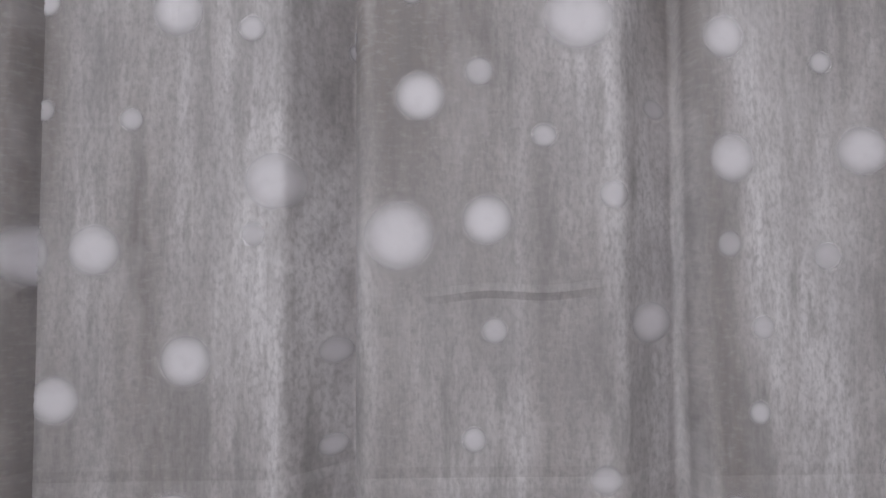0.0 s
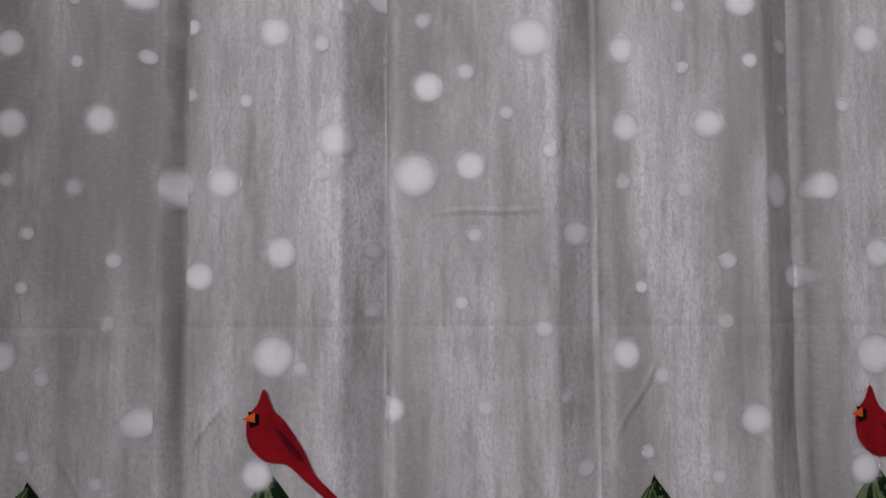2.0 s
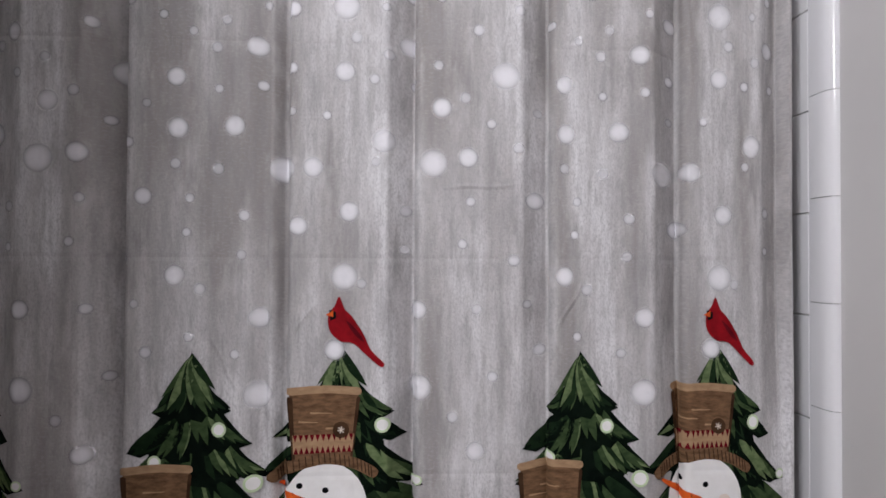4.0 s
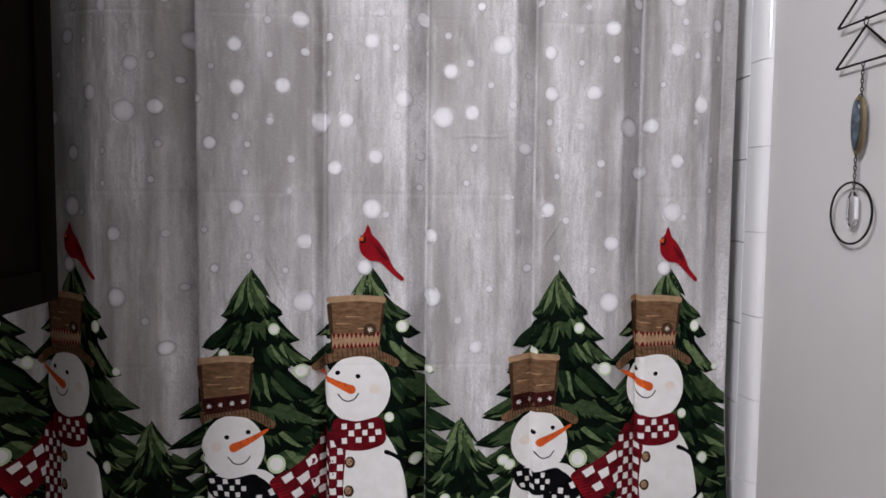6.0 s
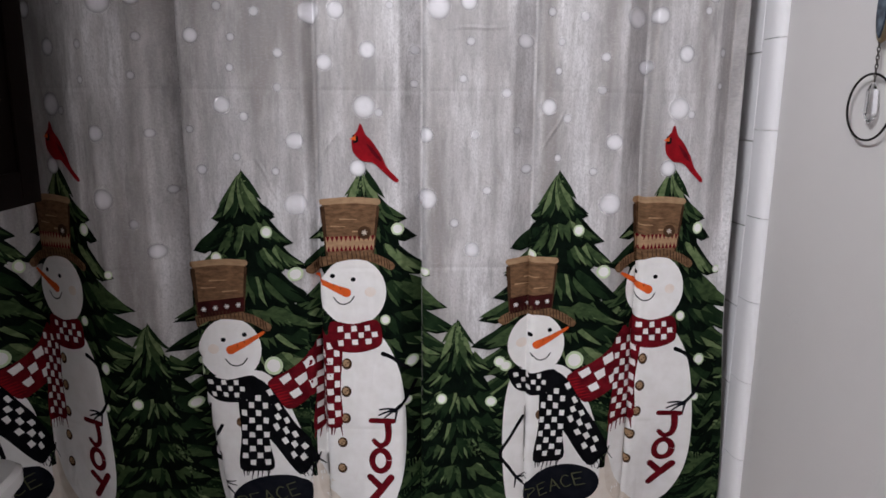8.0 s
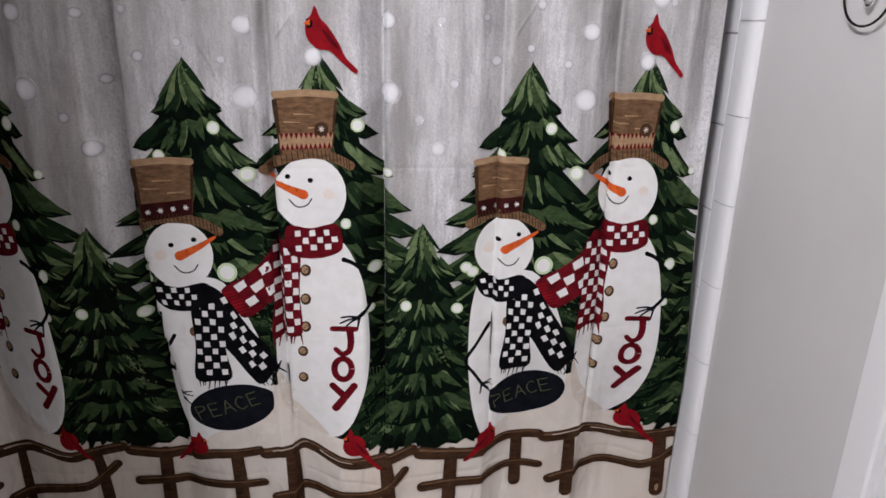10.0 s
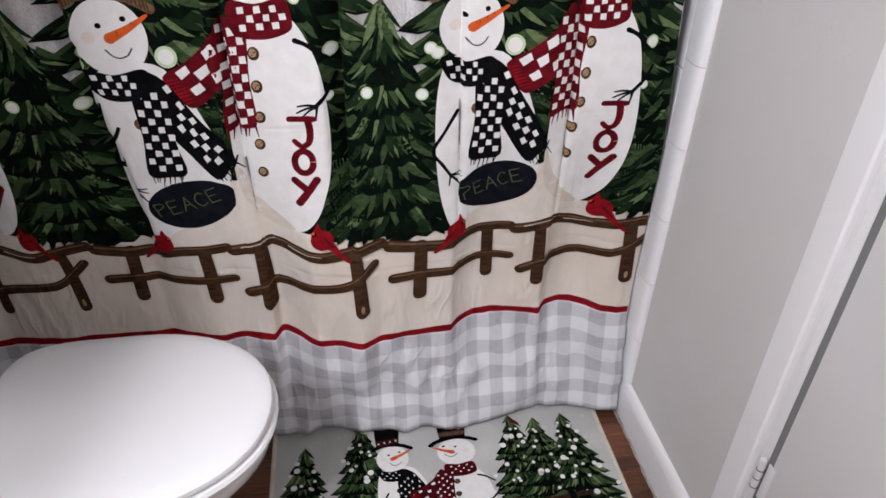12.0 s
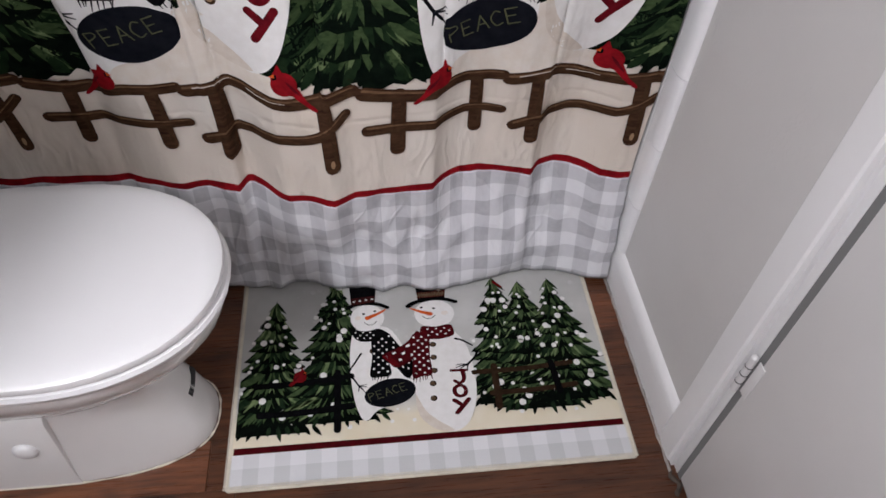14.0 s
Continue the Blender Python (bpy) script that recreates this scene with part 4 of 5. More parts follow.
def paint_fence(sk):
    def board(pts, w, w2, up):
        sk.stroke(pts, w, "wood", up, w2)
        sk.stroke([(x, y - w * 0.30) for x, y in pts], w * 0.36, "dark_brown", up + 0.03, w2 * 0.30)
        sk.stroke([(x, y + w * 0.22) for x, y in pts], w * 0.20, "brown", up + 0.03, w2 * 0.12)

    for x, lo, tilt in ((-0.279, 0.390, -0.002), (-0.137, 0.394, 0.002), (-0.034, 0.372, 0.002), (0.145, 0.375, 0.004)):
        sk.stroke([(x - tilt, 0.510), (x, 0.46), (x + tilt, lo)], 0.023, "wood", 1.70, 0.026)
        sk.stroke([(x - tilt + 0.006, 0.505), (x + 0.006, 0.46), (x + tilt + 0.006, lo + 0.004)], 0.006, "dark_brown", 1.72, 0.005)
    sk.blob(0.149, 0.384, 0.0035, 0.009, "tan", 1.9, n=12)
    board([(-0.337, 0.516), (-0.28, 0.506), (-0.22, 0.503), (-0.17, 0.513), (-0.097, 0.517)], 0.027, 0.022, 1.80)
    board([(-0.085, 0.509), (-0.04, 0.516), (-0.010, 0.523), (0.03, 0.515), (0.075, 0.503), (0.12, 0.512), (0.192, 0.526)], 0.026, 0.024, 1.80)
    sk.stroke([(-0.07, 0.515), (-0.04, 0.521), (-0.005, 0.528)], 0.0026, "shade", 1.95, 0.001)
    sk.stroke([(0.02, 0.517), (0.05, 0.508), (0.08, 0.504)], 0.0022, "shade", 1.95, 0.001)
    board([(-0.332, 0.438), (-0.27, 0.439), (-0.20, 0.436), (-0.138, 0.440), (-0.092, 0.438)], 0.023, 0.018, 1.86)
    board([(-0.068, 0.403), (-0.02, 0.420), (0.043, 0.427), (0.10, 0.432), (0.14, 0.450), (0.177, 0.484)], 0.024, 0.018, 1.86)


# ---- the shower curtain ----
# the cloth's own coordinate runs from 0 at the west end; START is its value where x is 0
START, REPEAT, HEM, RISE, WIDTH = 0.80, 0.545, 0.014, 1.86, 1.516
# how the cloth lies in plan: along the cloth (from its middle), x, and y low down
LIE = [(-.80, -.735, .470), (-.69, -.65, .500), (-.63, -.59, .540), (-.592, -.556, .548), (-.57, -.538, .545), (-.53, -.505, .538), (-.49, -.468, .531), (-.45, -.435, .529),
       (-.40, -.40, .530), (-.337, -.337, .530), (-.265, -.265, .530), (-.243, -.243, .536), (-.210, -.210, .518), (-.166, -.166, .502), (-.134, -.134, .497), (-.093, -.093, .504), (-.061, -.061, .494), (-.034, -.034, .484), (-.022, -.022, .511)]
LIE += [(-.012, -.012, .512), (.013, .013, .494), (.036, .036, .469), (.058, .058, .451), (.100, .100, .441), (.134, .134, .430), (.146, .146, .429), (.185, .185, .451), (.250, .250, .462), (.325, .332, .470), (.342, .348, .490), (.363, .367, .504), (.387, .389, .516),
        (.428, .430, .518), (.470, .477, .504), (.526, .532, .497), (.538, .542, .512), (.550, .552, .522), (.587, .587, .533), (.612, .610, .530), (.634, .630, .515), (.660, .651, .489), (.690, .677, .479), (.716, .703, .479)]
LIE_U, LIE_X, LIE_Y = (np.array(c) for c in zip(*LIE))
HEM_X, HEM_Y = (-0.74, -0.106, -0.014, 0.034, 0.083, 0.132, 0.243, 0.341, 0.443, 0.49, 0.545, 0.629, 0.678, 0.73), (0.47, 0.467, 0.455, 0.465, 0.465, 0.455, 0.434, 0.425, 0.431, 0.444, 0.463, 0.458, 0.443, 0.434)
# lapped pleats: where each edge lies high and low, how deep the cloth tucks behind it, over what width, and how far under
PLEATS = [(-.262, -.226, .052, .055, .016), (-.064, -.060, .014, .022, .003), (-.037, -.030, .036, .026, .003), (.141, .141, .046, .036, .008), (.331, .336, .042, .036, .010), (.531, .536, .054, .045, .012), (.704, .704, .030, .040, .006)]
TOP_U, TOP_Y = (-.80, -.69, -.63, -.592, -.57, -.53, -.49, -.45, -.40), (.470, .500, .540, .545, .535, .512, .488, .468, .459)
DU, DV = 0.005, 0.025


def along(x):
    """How far along the cloth a point of the middle figures lies."""
    return x + START


def ease(t):
    t = min(1.0, max(0.0, t))
    return t * t * (3 - 2 * t)


def hang(c, v):
    """The hanging cloth: lapped pleats above, deeper waves lower down, gathered in and creased at the hem."""
    u = min(max(c, 0.0), WIDTH) - START
    x, y = np.interp(u, LIE_U, LIE_X), np.interp(u, LIE_U, LIE_Y)
    high = np.interp(u, TOP_U, TOP_Y)
    tuck = 0.0
    low = ease((1.05 - v) / 0.5)
    fold = 0.0
    for top_edge, low_edge, deep, wide, under_by in PLEATS:
        edge = top_edge + (low_edge - top_edge) * low
        near = max(0.0, 1 - (edge - u) / wide) if u < edge else max(0.0, 1 - (u - edge) / 0.006)
        calm = 0.4 + 0.6 * ease((v - 1.08) / 0.22) if edge > 0.3 else 1.0
        fold += deep * near * calm
        tuck += under_by * near ** 2 * (u < edge) * calm
    b, p = ease((v - 0.36) / 0.5), ease((v - 0.42) / 0.34)
    x += tuck * p + 0.030 * low * ease((u - 0.58) / 0.13)
    y = y * (1 - b) + high * b + fold * p
    h = ease((0.29 - v) / 0.27)
    wav = noise.noise((u * 4.0, v * 1.6, 3.0)) * 0.004 + noise.noise((u * 15.0, v * 6.0, 7.0)) * 0.0018
    crease = (1 - abs(noise.noise((u * 9.0 + v * 5.0, v * 7.0 - u * 3.0, 11.0))) * 3.6) * 0.011 + (1 - abs(noise.noise((u * 17.0 - v * 9.0, v * 12.0, 5.0))) * 3.4) * 0.005
    return (x, y * (1 - 0.85 * h) + np.interp(x, HEM_X, HEM_Y) * 0.85 * h + wav - crease * ease((0.36 - v) / 0.2), v)


NU, NV = int(WIDTH / DU) + 2, int(RISE / DV) + 2
NET = np.array([[hang(i * DU, j * DV) for i in range(NU)] for j in range(NV)])
du_, dv_ = np.gradient(NET, axis=1), np.gradient(NET, axis=0)
NORMAL = np.cross(du_, dv_)
NORMAL /= np.maximum(1e-9, np.linalg.norm(NORMAL, axis=2))[..., None]


def on_cloth(u, v, lift=0.0):
    """The place on the hanging cloth of a point of the print."""
    a, b = min(max(u / DU, 0), NU - 1.001), min(max(v / DV, 0), NV - 1.001)
    i, j = int(a), int(b)
    a, b = a - i, b - j
    w = ((j, i, (1 - a) * (1 - b)), (j, i + 1, a * (1 - b)), (j + 1, i, (1 - a) * b), (j + 1, i + 1, a * b))
    p = sum((NET[q, r] + NORMAL[q, r] * lift) * k for q, r, k in w)
    return (float(p[0]), float(p[1]), float(p[2]))


def cut(poly, axis, at, keep):
    """The part of a polygon on one side of a grid line."""
    out = []
    for i, b in enumerate(poly):
        a = poly[i - 1]
        ia, ib = (a[axis] >= at) == keep, (b[axis] >= at) == keep
        if ia != ib:
            f = (at - a[axis]) / (b[axis] - a[axis])
            out.append((a[0] + (b[0] - a[0]) * f, a[1] + (b[1] - a[1]) * f))
        if ib:
            out.append(b)
    return out


def strips(poly, axis, step):
    vals = [p[axis] for p in poly]
    k0, k1 = math.floor(min(vals) / step + 1e-6), math.floor(max(vals) / step - 1e-6)
    rest = poly
    for k in range(k0, k1):
        piece = cut(rest, axis, (k + 1) * step, False)
        rest = cut(rest, axis, (k + 1) * step, True)
        if len(piece) > 2:
            yield piece
        if len(rest) < 3:
            return
    if len(rest) > 2:
        yield rest


def print_on(name, sketch, parent, shift, label, surface, inks, span, grid=True, thick=0.00028):
    """Lays a sketch on a surface as one thin printed mesh."""
    verts, faces, mats, uvs, names, seen = [], [], [], [], [], {}
    for pts, color, level in sketch.shapes:
        pts = [(p[0] + shift, p[1]) for p in pts]
        if max(p[0] for p in pts) <= span[0] or min(p[0] for p in pts) >= span[1]:
            continue
        if color not in names:
            names.append(color)
        tris = geometry.tessellate_polygon([[Vector((p[0], p[1], 0)) for p in pts]]) if len(pts) > 4 else [range(len(pts))]
        for tri in tris:
            poly = [pts[i] for i in tri]
            poly = cut(cut(poly, 0, span[0], True), 0, span[1], False)
            if len(poly) < 3:
                continue
            cells = (c for s in strips(poly, 0, DU) for c in strips(s, 1, DV)) if grid else [poly]
            for c in cells:
                area = sum(c[i - 1][0] * c[i][1] - c[i][0] * c[i - 1][1] for i in range(len(c)))
                if abs(area) < 2e-9:
                    continue
                if area < 0:
                    c = c[::-1]
                ids = []
                for p in c:
                    key = (round(p[0] * 1e5), round(p[1] * 1e5), round(level * 100))
                    if key not in seen:
                        seen[key] = len(verts)
                        verts.append(surface(p[0], p[1], thick * level))
                        uvs.append(p)
                    if not ids or seen[key] != ids[-1]:
                        ids.append(seen[key])
                if len(ids) > 1 and ids[0] == ids[-1]:
                    ids.pop()
                if len(set(ids)) == len(ids) > 2:
                    faces.append(ids), mats.append(names.index(color))
    if not faces:
        return None
    me = bpy.data.meshes.new(name)
    me.from_pydata(verts, [], faces)
    for c in names:
        me.materials.append(inks[c])
    me.polygons.foreach_set("material_index", mats)
    me.polygons.foreach_set("use_smooth", [True] * len(faces))
    layer = me.uv_layers.new(name="cloth")
    flat = np.array(uvs)[np.array([l.vertex_index for l in me.loops])]
    layer.data.foreach_set("uv", flat.ravel())
    me.update()
    ob = new(name, me)
    ob.parent = parent
    return tagged(ob, label) if label else ob


curtain = tagged(new("shower_curtain"), "pleated grey shower curtain printed with snowmen, firs and red birds", "shower curtain")
nu, nv = int(WIDTH / DU) + 1, int(RISE / DV) + 1
us = [min(i * DU, WIDTH) for i in range(nu + 1)]
vs = [HEM] + [j * DV for j in range(1, nv)]
verts = [on_cloth(u, v) for v in vs for u in us]
w = len(us)
faces = [(j * w + i, j * w + i + 1, (j + 1) * w + i + 1, (j + 1) * w + i) for j in range(len(vs) - 1) for i in range(w - 1)]
me = bpy.data.meshes.new("cloth")
me.from_pydata(verts, [], faces)
me.materials.append(CLOTH)
me.polygons.foreach_set("use_smooth", [True] * len(faces))
grid_uv = np.array([(u, v) for v in vs for u in us])
me.uv_layers.new(name="cloth").data.foreach_set("uv", grid_uv[np.array([l.vertex_index for l in me.loops])].ravel())
cloth = new("cloth", me)
cloth.parent = curtain
thick = cloth.modifiers.new("thickness", "SOLIDIFY")
thick.thickness, thick.offset = 0.0006, -1.0

SPAN = (0.002, WIDTH - 0.002)
fit_x = lambda p: Vector((along(p[0]), p[1]))


def curtain_print(name, draw, label=""):
    """One figure of the pattern, on each repeat of it."""
    for k in (-1, 0, 1):
        sk = Sketch(fit_x)
        sk.level = 8.0
        draw(sk)
        print_on(name, sk, curtain, k * REPEAT, label, on_cloth, INKS, SPAN)


def fir_tall(sk):
    sk.level = 3.6
    paint_tree(sk, -0.164, 1.243, 0.555, 11, 0.66, 0.13, 0.30, 0.20)


def fir_back(sk):
    sk.level = 0.8
    paint_tree(sk, 0.043, 1.250, 0.555, 23, 0.80, 0.11, 0.36, 0.185)


def fir_low(sk):
    sk.level = 6.4
    paint_tree(sk, 0.208, 0.975, 0.540, 37, 0.60, 0.10, 0.26, 0.13)


GLINTS = ((-0.125, 1.136, 0.010), (-0.212, 1.092, 0.009), (-0.122, 0.893, 0.0165), (-0.262, 0.893, 0.010), (0.180, 0.822, 0.010), (0.270, 0.815, 0.010), (-0.08, 1.06, 0.012), (0.100, 1.140, 0.0105), (0.078, 0.975, 0.009), (0.293, 0.885, 0.010),
          (0.122, 0.890, 0.011), (-0.225, 1.030, 0.008), (0.150, 1.062, 0.007), (0.115, 0.815, 0.008))


def glint(sk, x, y, r):
    sk.blob(x, y, r, r * 1.05, "glow", 1.7, n=18)
    sk.blob(x, y, r * 0.72, r * 0.75, "white", 1.72, n=16)


curtain_print("printed_fir", fir_tall, "painted green fir tree print")
curtain_print("printed_fir", fir_back, "painted green fir tree print")
curtain_print("printed_fir", fir_low, "smaller painted green fir print")
for g in GLINTS:
    curtain_print("printed_snow_spot", lambda sk: glint(sk, *g))
def snow_bank(sk):
    sk.add(arc([(-0.085, 0.645), (-0.05, 0.668), (-0.025, 0.66), (0.0, 0.60), (0.03, 0.565), (0.10, 0.545), (0.06, 0.505), (-0.08, 0.500), (-0.19, 0.505), (-0.215, 0.545), (-0.16, 0.575), (-0.11, 0.59)], 4), "cream", 1.34)


curtain_print("printed_snow_bank", snow_bank, "cream printed snow bank between the snowmen")
curtain_print("printed_fence", paint_fence, "brown painted rail fence print")
curtain_print("printed_snowman", paint_small, "short snowman print with black checked scarf and board")
curtain_print("printed_snowman", paint_tall, "tall snowman print with red checked scarf and top hat")
curtain_print("printed_bird", lambda sk: paint_bird(sk, 0.039, 1.321), "red bird print on the fir's tip")
curtain_print("printed_bird", lambda sk: (sk.at_level(9.6), paint_bird(sk, 0.078, 0.580, 0.87, plump=True)), "red bird print on the fence")
curtain_print("printed_bird", lambda sk: (sk.at_level(9.8), paint_bird(sk, -0.205, 0.563, 0.83, -1.0, "red", 0.95, True)), "red bird print on the fence")


def stripe(sk):
    n = 60
    a, b = 0.003, WIDTH - 0.003
    for k in range(n):
        x0, x1 = a + (b - a) * k / n, a + (b - a) * (k + 1) / n
        sk.add([(x0, 0.280), (x1, 0.280), (x1, 0.296), (x0, 0.296)], "red")


sk = Sketch()
stripe(sk)
print_on("printed_stripe", sk, curtain, 0.0, "narrow dark red printed stripe", on_cloth, INKS, SPAN)

# snow: large and small soft spots, in millimetres along and up, with radius
LARGE = [(1, 1503, 15), (100, 1542, 17), (171, 1511, 21), (221, 1520, 15), (273, 1639, 20), (356, 1628, 14), (359, 1556, 15), (437, 1560, 15), (502, 1501, 20), (52, 1441, 15), (312, 1460, 13), (45, 1640, 15), (183, 1591, 15), (133, 1686, 14),
         (46, 1349, 20), (472, 1291, 15), (149, 1302, 14), (526, 1420, 14), (466, 1674, 15), (33, 1246, 15), (151, 1192, 19), (471, 1183, 20), (356, 1350, 15), (47, 1733, 20), (232, 1102, 14), (-28, 1728, 12)]
SMALL = [(20, 1577), (87, 1630), (107, 1666), (89, 1512), (128, 1444), (127, 1388), (178, 1652), (217, 1606), (254, 1569), (291, 1535), (316, 1590), (225, 1457), (284, 1373), (213, 1396), (234, 1303), (302, 1310), (256, 1207), (318, 1243),
         (379, 1693), (412, 1670), (415, 1612), (473, 1619), (415, 1499), (376, 1458), (451, 1434), (372, 1410), (448, 1379), (391, 1331), (376, 1264), (516, 1644)]
SMALL2 = [(516, 1582), (70, 1339), (61, 1689), (140, 1629), (356, 1506), (338, 1715), (182, 1750), (236, 1704), (425, 1709), (292, 1735), (103, 1734), (135, 1760), (400, 1760), (480, 1735), (20, 1790), (250, 1790), (340, 1780), (200, 1150), (440, 1240)]
verts, faces, fades, uvs = [], [], [], []
RINGS = ((0.0, 1.0), (0.16, 1.0), (0.32, 0.99), (0.46, 0.95), (0.58, 0.87), (0.69, 0.74), (0.79, 0.55), (0.89, 0.32), (0.99, 0.13), (1.1, 0.04), (1.22, 0.0))
for i, (x, z, r) in enumerate(LARGE + [(x, z, 7.0 + (k * 7 % 5) * 0.5) for k, (x, z) in enumerate(SMALL + SMALL2)]):
    r, weak = r / 1000 * 1.04, 1.0 if r > 11 else 0.62 + 0.22 * (i * 5 % 4) / 3
    for k in (-1, 0, 1):
        cu, cz = along(x / 1000) + k * REPEAT, z / 1000
        if cu < 0.03 or cu > WIDTH - 0.03:
            continue
        base = len(verts)
        for f, a in RINGS:
            for s in range(28):
                t = 2 * math.pi * s / 28
                p = (cu + r * f * math.cos(t), cz + r * f * math.sin(t))
                verts.append(on_cloth(*p, 0.0010)), uvs.append(p), fades.append(a * weak)
        for q in range(len(RINGS) - 1):
            for s in range(28):
                a, b = base + q * 28 + s, base + q * 28 + (s + 1) % 28
                faces.append((a, a + 28, b + 28, b) if q else (a, a + 28, b + 28))
me = bpy.data.meshes.new("printed_snow")
me.from_pydata(verts, [], faces)
me.materials.append(SNOW)
me.polygons.foreach_set("use_smooth", [True] * len(faces))
me.uv_layers.new(name="cloth").data.foreach_set("uv", np.array(uvs)[np.array([l.vertex_index for l in me.loops])].ravel())
me.attributes.new("fade", "FLOAT", "POINT").data.foreach_set("value", fades)
snow = tagged(new("printed_snow", me), "soft white printed snow spots", kind="stuff")
snow.parent = curtain

# ---- the bath rug ----
RX0, RX1, RY0, RY1, RZ = -0.067, 0.679, 0.013, 0.52, 0.006
rug = tagged(empty("bath_rug", 0.3, 0.25, 0), "low pile bath rug printed with two snowmen and snowy firs", "rug")
bm = box(bmesh.new(), RX0, RX1, RY0, RY1, 0.0005, RZ, 0.003)
lay = bm.loops.layers.uv.new("cloth")
for f in bm.faces:
    for l in f.loops:
        l[lay].uv = (l.vert.co.x, l.vert.co.y)
under(part("rug_body", bm, RUG), rug)
rect = []
for (a, b), (c, d) in zip([(RX0, RY0), (RX1, RY0), (RX1, RY1), (RX0, RY1)], [(RX1, RY0), (RX1, RY1), (RX0, RY1), (RX0, RY0)]):
    rect += [(a + (c - a) * t, b + (d - b) * t, RZ - 0.0025) for t in (0.004, 0.25, 0.5, 0.75, 0.996)]
bm = bmesh.new()
tube(bm, rect, 0.0036, 8, closed=True)
under(part("binding", bm, BINDING, None, "cream stitched edge binding"), rug)
bm = bmesh.new()
rnd = random.Random(3)
for k in range(300):
    t = k / 300
    x = RX0 + (RX1 - RX0) * t
    box(bm, x, x + 0.0013, RY0 - 0.0035, RY0 + 0.0065, RZ + 0.0008, RZ + 0.0017)
for k in range(190):
    y = RY0 + (RY1 - RY0) * k / 190
    for x in (RX0, RX1):
        box(bm, x - 0.0060, x + 0.0040, y, y + 0.0012, RZ + 0.0008, RZ + 0.0017)
under(tagged(part("stitching", bm, BINDING, None, "cream overlock stitches", False), kind="stuff"), rug)
on_rug = lambda u, v, lift=0.0: (u, v, RZ + 0.0003 + lift * 0.6)
RSPAN = (RX0 + 0.006, RX1 - 0.006)


def rug_print(name, draw, label, place=None, kind=""):
    sk = Sketch(place)
    sk.dotted = True
    draw(sk)
    ob = print_on(name, sk, rug, 0.0, label, on_rug, PILES, RSPAN, False)
    ob.matrix_parent_inverse = Matrix.Translation(rug.location).inverted()
    if kind:
        tagged(ob, label, kind=kind)


rug_print("printed_fir", lambda sk: paint_tree(sk, 0.0, 0.420, 0.112, 51, 0.48, 0.09, 0.30, 0.113, 0.55, 26), "dark green snowy fir print")
rug_print("printed_fir", lambda sk: (sk.at_level(4.0), paint_tree(sk, 0.124, 0.472, 0.128, 52, 0.48, 0.09, 0.30, 0.120, 0.55, 30)), "dark green snowy fir print")
rug_print("printed_fir", lambda sk: paint_tree(sk, 0.470, 0.455, 0.142, 53, 0.48, 0.09, 0.30, 0.113, 0.55, 28), "dark green snowy fir print")
rug_print("printed_fir", lambda sk: (sk.at_level(4.0), paint_tree(sk, 0.527, 0.440, 0.125, 54, 0.48, 0.09, 0.30, 0.113, 0.55, 28)), "dark green snowy fir print")
rug_print("printed_fir", lambda sk: (sk.at_level(7.2), paint_tree(sk, 0.595, 0.442, 0.138, 55, 0.48, 0.09, 0.30, 0.113, 0.55, 32)), "dark green snowy fir print")
rug_print("printed_snowman", lambda sk: (sk.at_level(10.0), paint_small(sk, True)), "short snowman print with black scarf", lambda p: Vector((0.191 + (p[0] + 0.196) * 0.66, 0.364 + (p[1] - 0.925) * 0.60)))
rug_print("printed_snowman", lambda sk: (sk.at_level(10.5), paint_tall(sk, True)), "tall snowman print with dark red scarf", lambda p: Vector((0.334 + (p[0] - 0.022) * 0.74, 0.365 + (p[1] - 1.027) * 0.585)))


def rug_rails_west(sk):
    sk.level = 13.0
    for a, b in (((-0.03, 0.215), (0.155, 0.225)), ((-0.02, 0.152), (0.155, 0.160))):
        sk.stroke([a, ((a[0] + b[0]) / 2, (a[1] + b[1]) / 2 - 0.003), b], 0.013, "black")
    sk.stroke([(0.128, 0.235), (0.127, 0.112)], 0.014, "black", 0.2)


def rug_rails_east(sk):
    sk.level = 13.0
    for a, b in (((0.40, 0.214), (0.60, 0.222)), ((0.43, 0.165), (0.60, 0.172))):
        sk.stroke([a, ((a[0] + b[0]) / 2, (a[1] + b[1]) / 2 - 0.003), b], 0.011, "dark_brown")
    sk.stroke([(0.442, 0.225), (0.440, 0.135)], 0.014, "dark_brown", 0.2)
    sk.stroke([(0.56, 0.225), (0.565, 0.16)], 0.014, "black", 0.2)


def rug_snow(sk):
    rn = random.Random(77)
    sk.level = 0.6
    for k in range(150):
        x, y, r = rn.uniform(RX0 + 0.02, RX1 - 0.02), rn.uniform(0.19, 0.50), rn.choice([0.0025, 0.003, 0.004, 0.006])
        sk.blob(x, y, r, r, "flurry", 0.002 * k, n=10)
    for k in range(26):
        r = rn.choice([0.003, 0.004, 0.005])
        sk.blob(rn.uniform(RX0 + 0.02, RX1 - 0.02), rn.uniform(0.11, 0.19), r, r, "white", 0.002 * k, n=10)


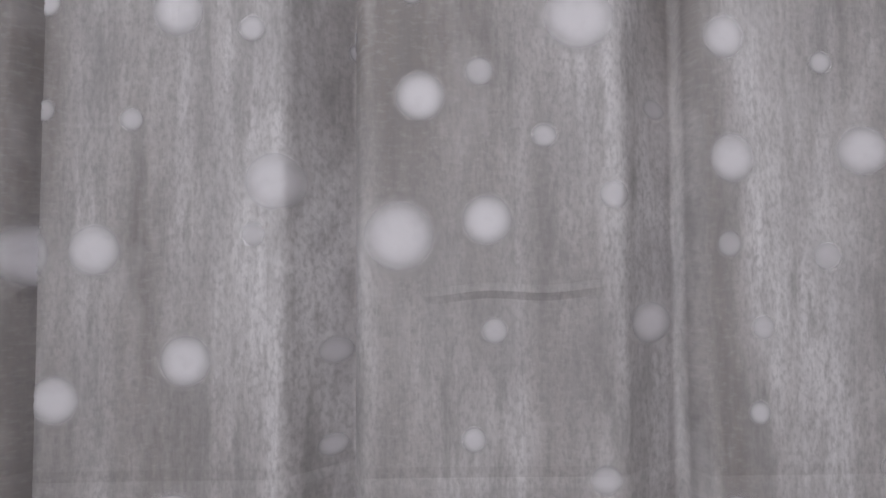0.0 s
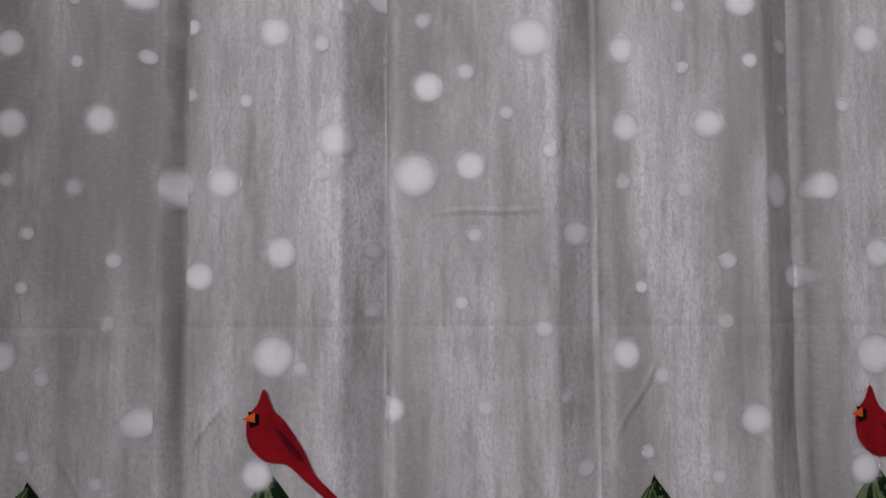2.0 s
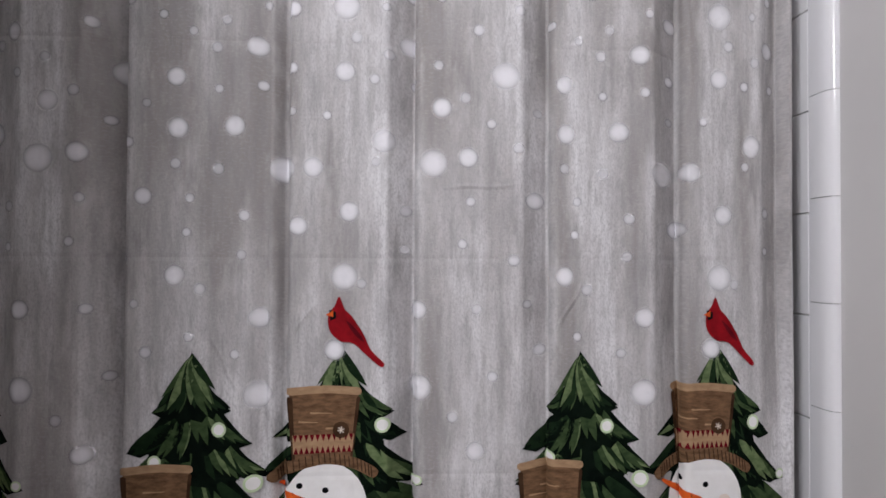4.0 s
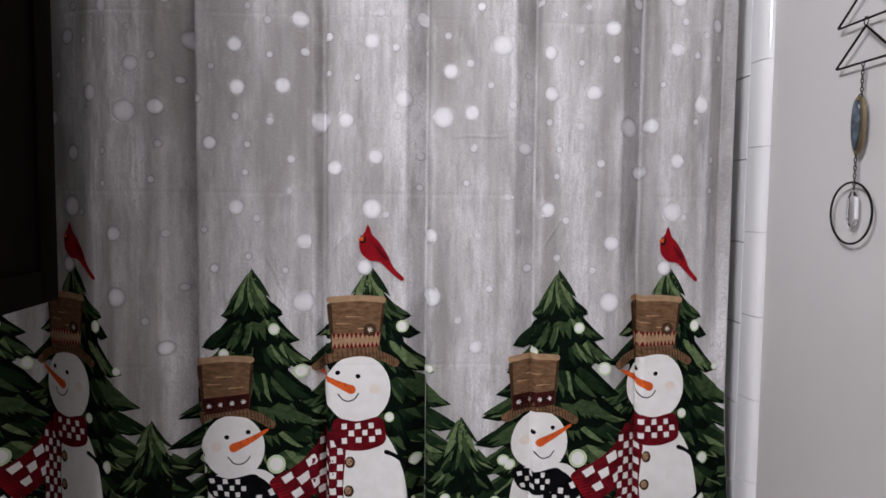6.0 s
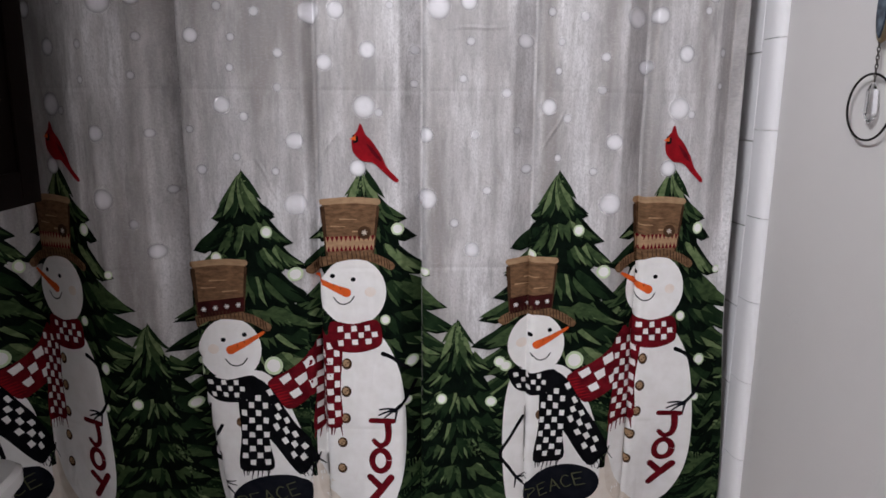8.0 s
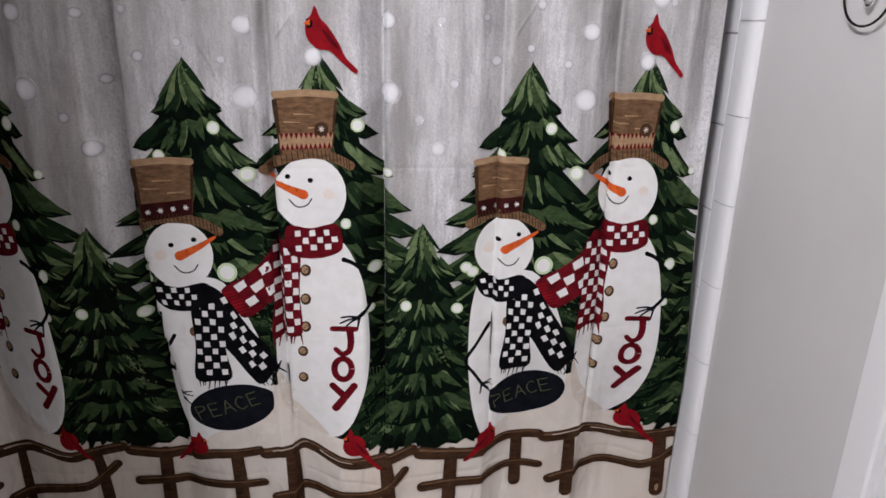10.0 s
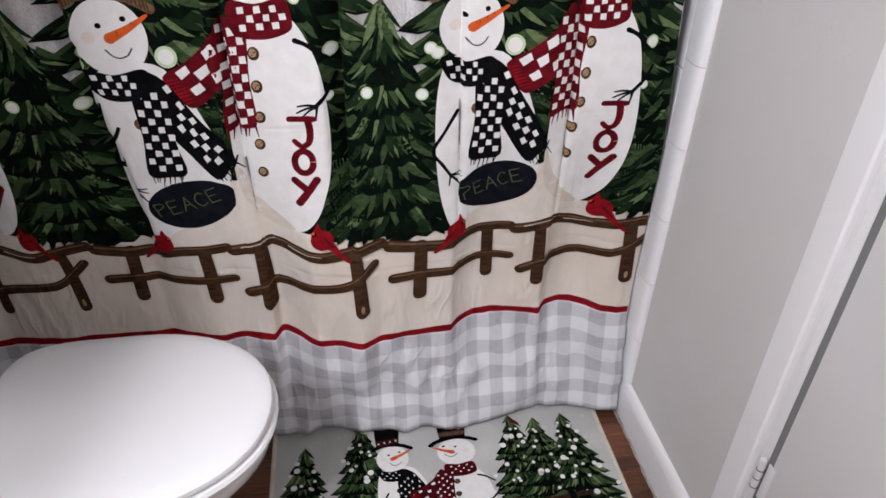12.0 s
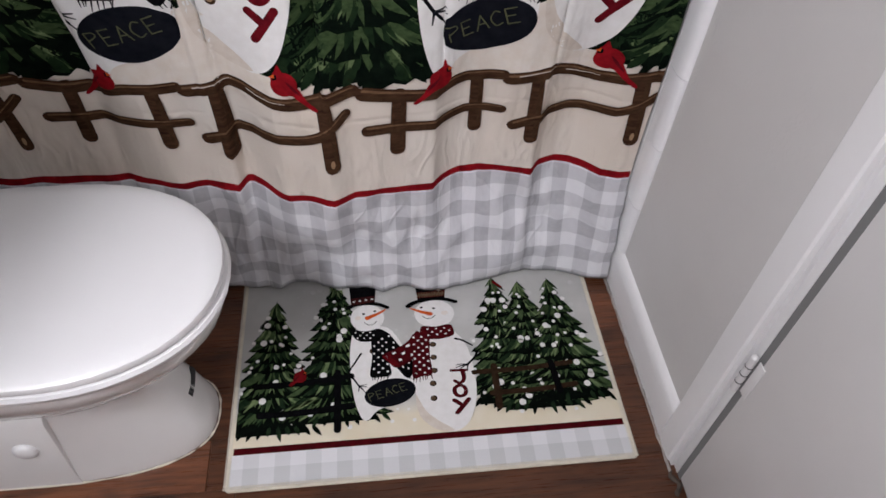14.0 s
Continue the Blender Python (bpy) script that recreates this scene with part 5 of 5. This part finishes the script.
rug_print("printed_snow", rug_snow, "pale printed snow specks", kind="stuff")
rug_print("printed_fence", rug_rails_west, "black rail fence print")
rug_print("printed_fence", rug_rails_east, "dark brown rail fence print")
rug_print("printed_bird", lambda sk: (sk.at_level(14.0), paint_bird(sk, 0.058, 0.252, 0.5, -1.0, "red", 0.8, True)), "small red bird print")
rug_print("printed_bird", lambda sk: sk.stroke([(0.474, 0.440), (0.49, 0.425)], 0.008, "red", 14.0, 0.004), "tail of a red bird print")
rug_print("printed_stripe", lambda sk: sk.add([(RX0, 0.0775), (RX1, 0.0775), (RX1, 0.0905), (RX0, 0.0905)], "dark_red"), "dark red printed stripe")

# ---- pieces of wall and floor, last ----
# glazed edge tiles up the tub end of the east wall
surround = tagged(slab("tile_surround", XE - 0.008, XE - 0.0005, 0.426, YN, 0.106, 2.1, GROUT), "white glazed wall tiles with a rounded outer column", "tile", kind="structure")


def bull(y0, y1, h):
    bm = bmesh.new()
    pr = [(0.0, y1), (-0.0135, y1), (-0.0145, y0 + 0.028), (-0.0140, y0 + 0.018), (-0.0120, y0 + 0.009), (-0.0085, y0 + 0.003), (-0.004, y0), (0.0, y0)]
    loft(bm, [[(a, b, z) for a, b in pr] for z in (0.0, h)])
    me = bpy.data.meshes.new("tile")
    bm.to_mesh(me)
    bm.free()
    me.materials.append(GLAZE)
    me.polygons.foreach_set("use_smooth", [True] * len(me.polygons))
    me.set_sharp_from_angle(angle=radians(40))
    return me


outer = bull(0.420, 0.4735, 0.1523)
inner = box(bmesh.new(), -0.0135, 0.0, 0.0, 0.1515, 0.0, 0.1515, 0.0015)
inner_me = bpy.data.meshes.new("tile")
inner.to_mesh(inner_me)
inner.free()
inner_me.materials.append(GLAZE)
for k in range(-9, 5):
    z = 1.468 + 0.1535 * (k - 0)
    if z < 0.06:
        continue
    if z < 0.1:
        outer_low = new("tile", bull(0.420, 0.4735, z + 0.1515 - 0.106))
        outer_low.location, outer_low.parent = (XE - 0.0003, 0, 0.106), surround
        continue
    ob = new("tile", outer)
    ob.location, ob.parent = (XE - 0.0003, 0, z), surround
    for c in range(3):
        ob = new("tile", inner_me)
        ob.location, ob.parent = (XE - 0.0003, 0.4755 + c * 0.1535, z - 0.02), surround

# floor planks running east to west
rnd = random.Random(21)
row_w = 0.0965
y = 0.0185 - row_w * 31
while y < 0.62:
    x = XW - rnd.uniform(0.0, 0.5)
    while x < XE + 0.02:
        ln = rnd.uniform(0.35, 0.85)
        a, b = max(x, XW), min(x + ln, XE + 0.02)
        if b - a > 0.02:
            bm = box(bmesh.new(), a + 0.0004, b - 0.0004, y + 0.0004, y + row_w - 0.0004, -0.0088, 0.0, 0.0006, 1)
            part("plank", bm, PLANK, floor, "", False)
        x += ln
    y += row_w
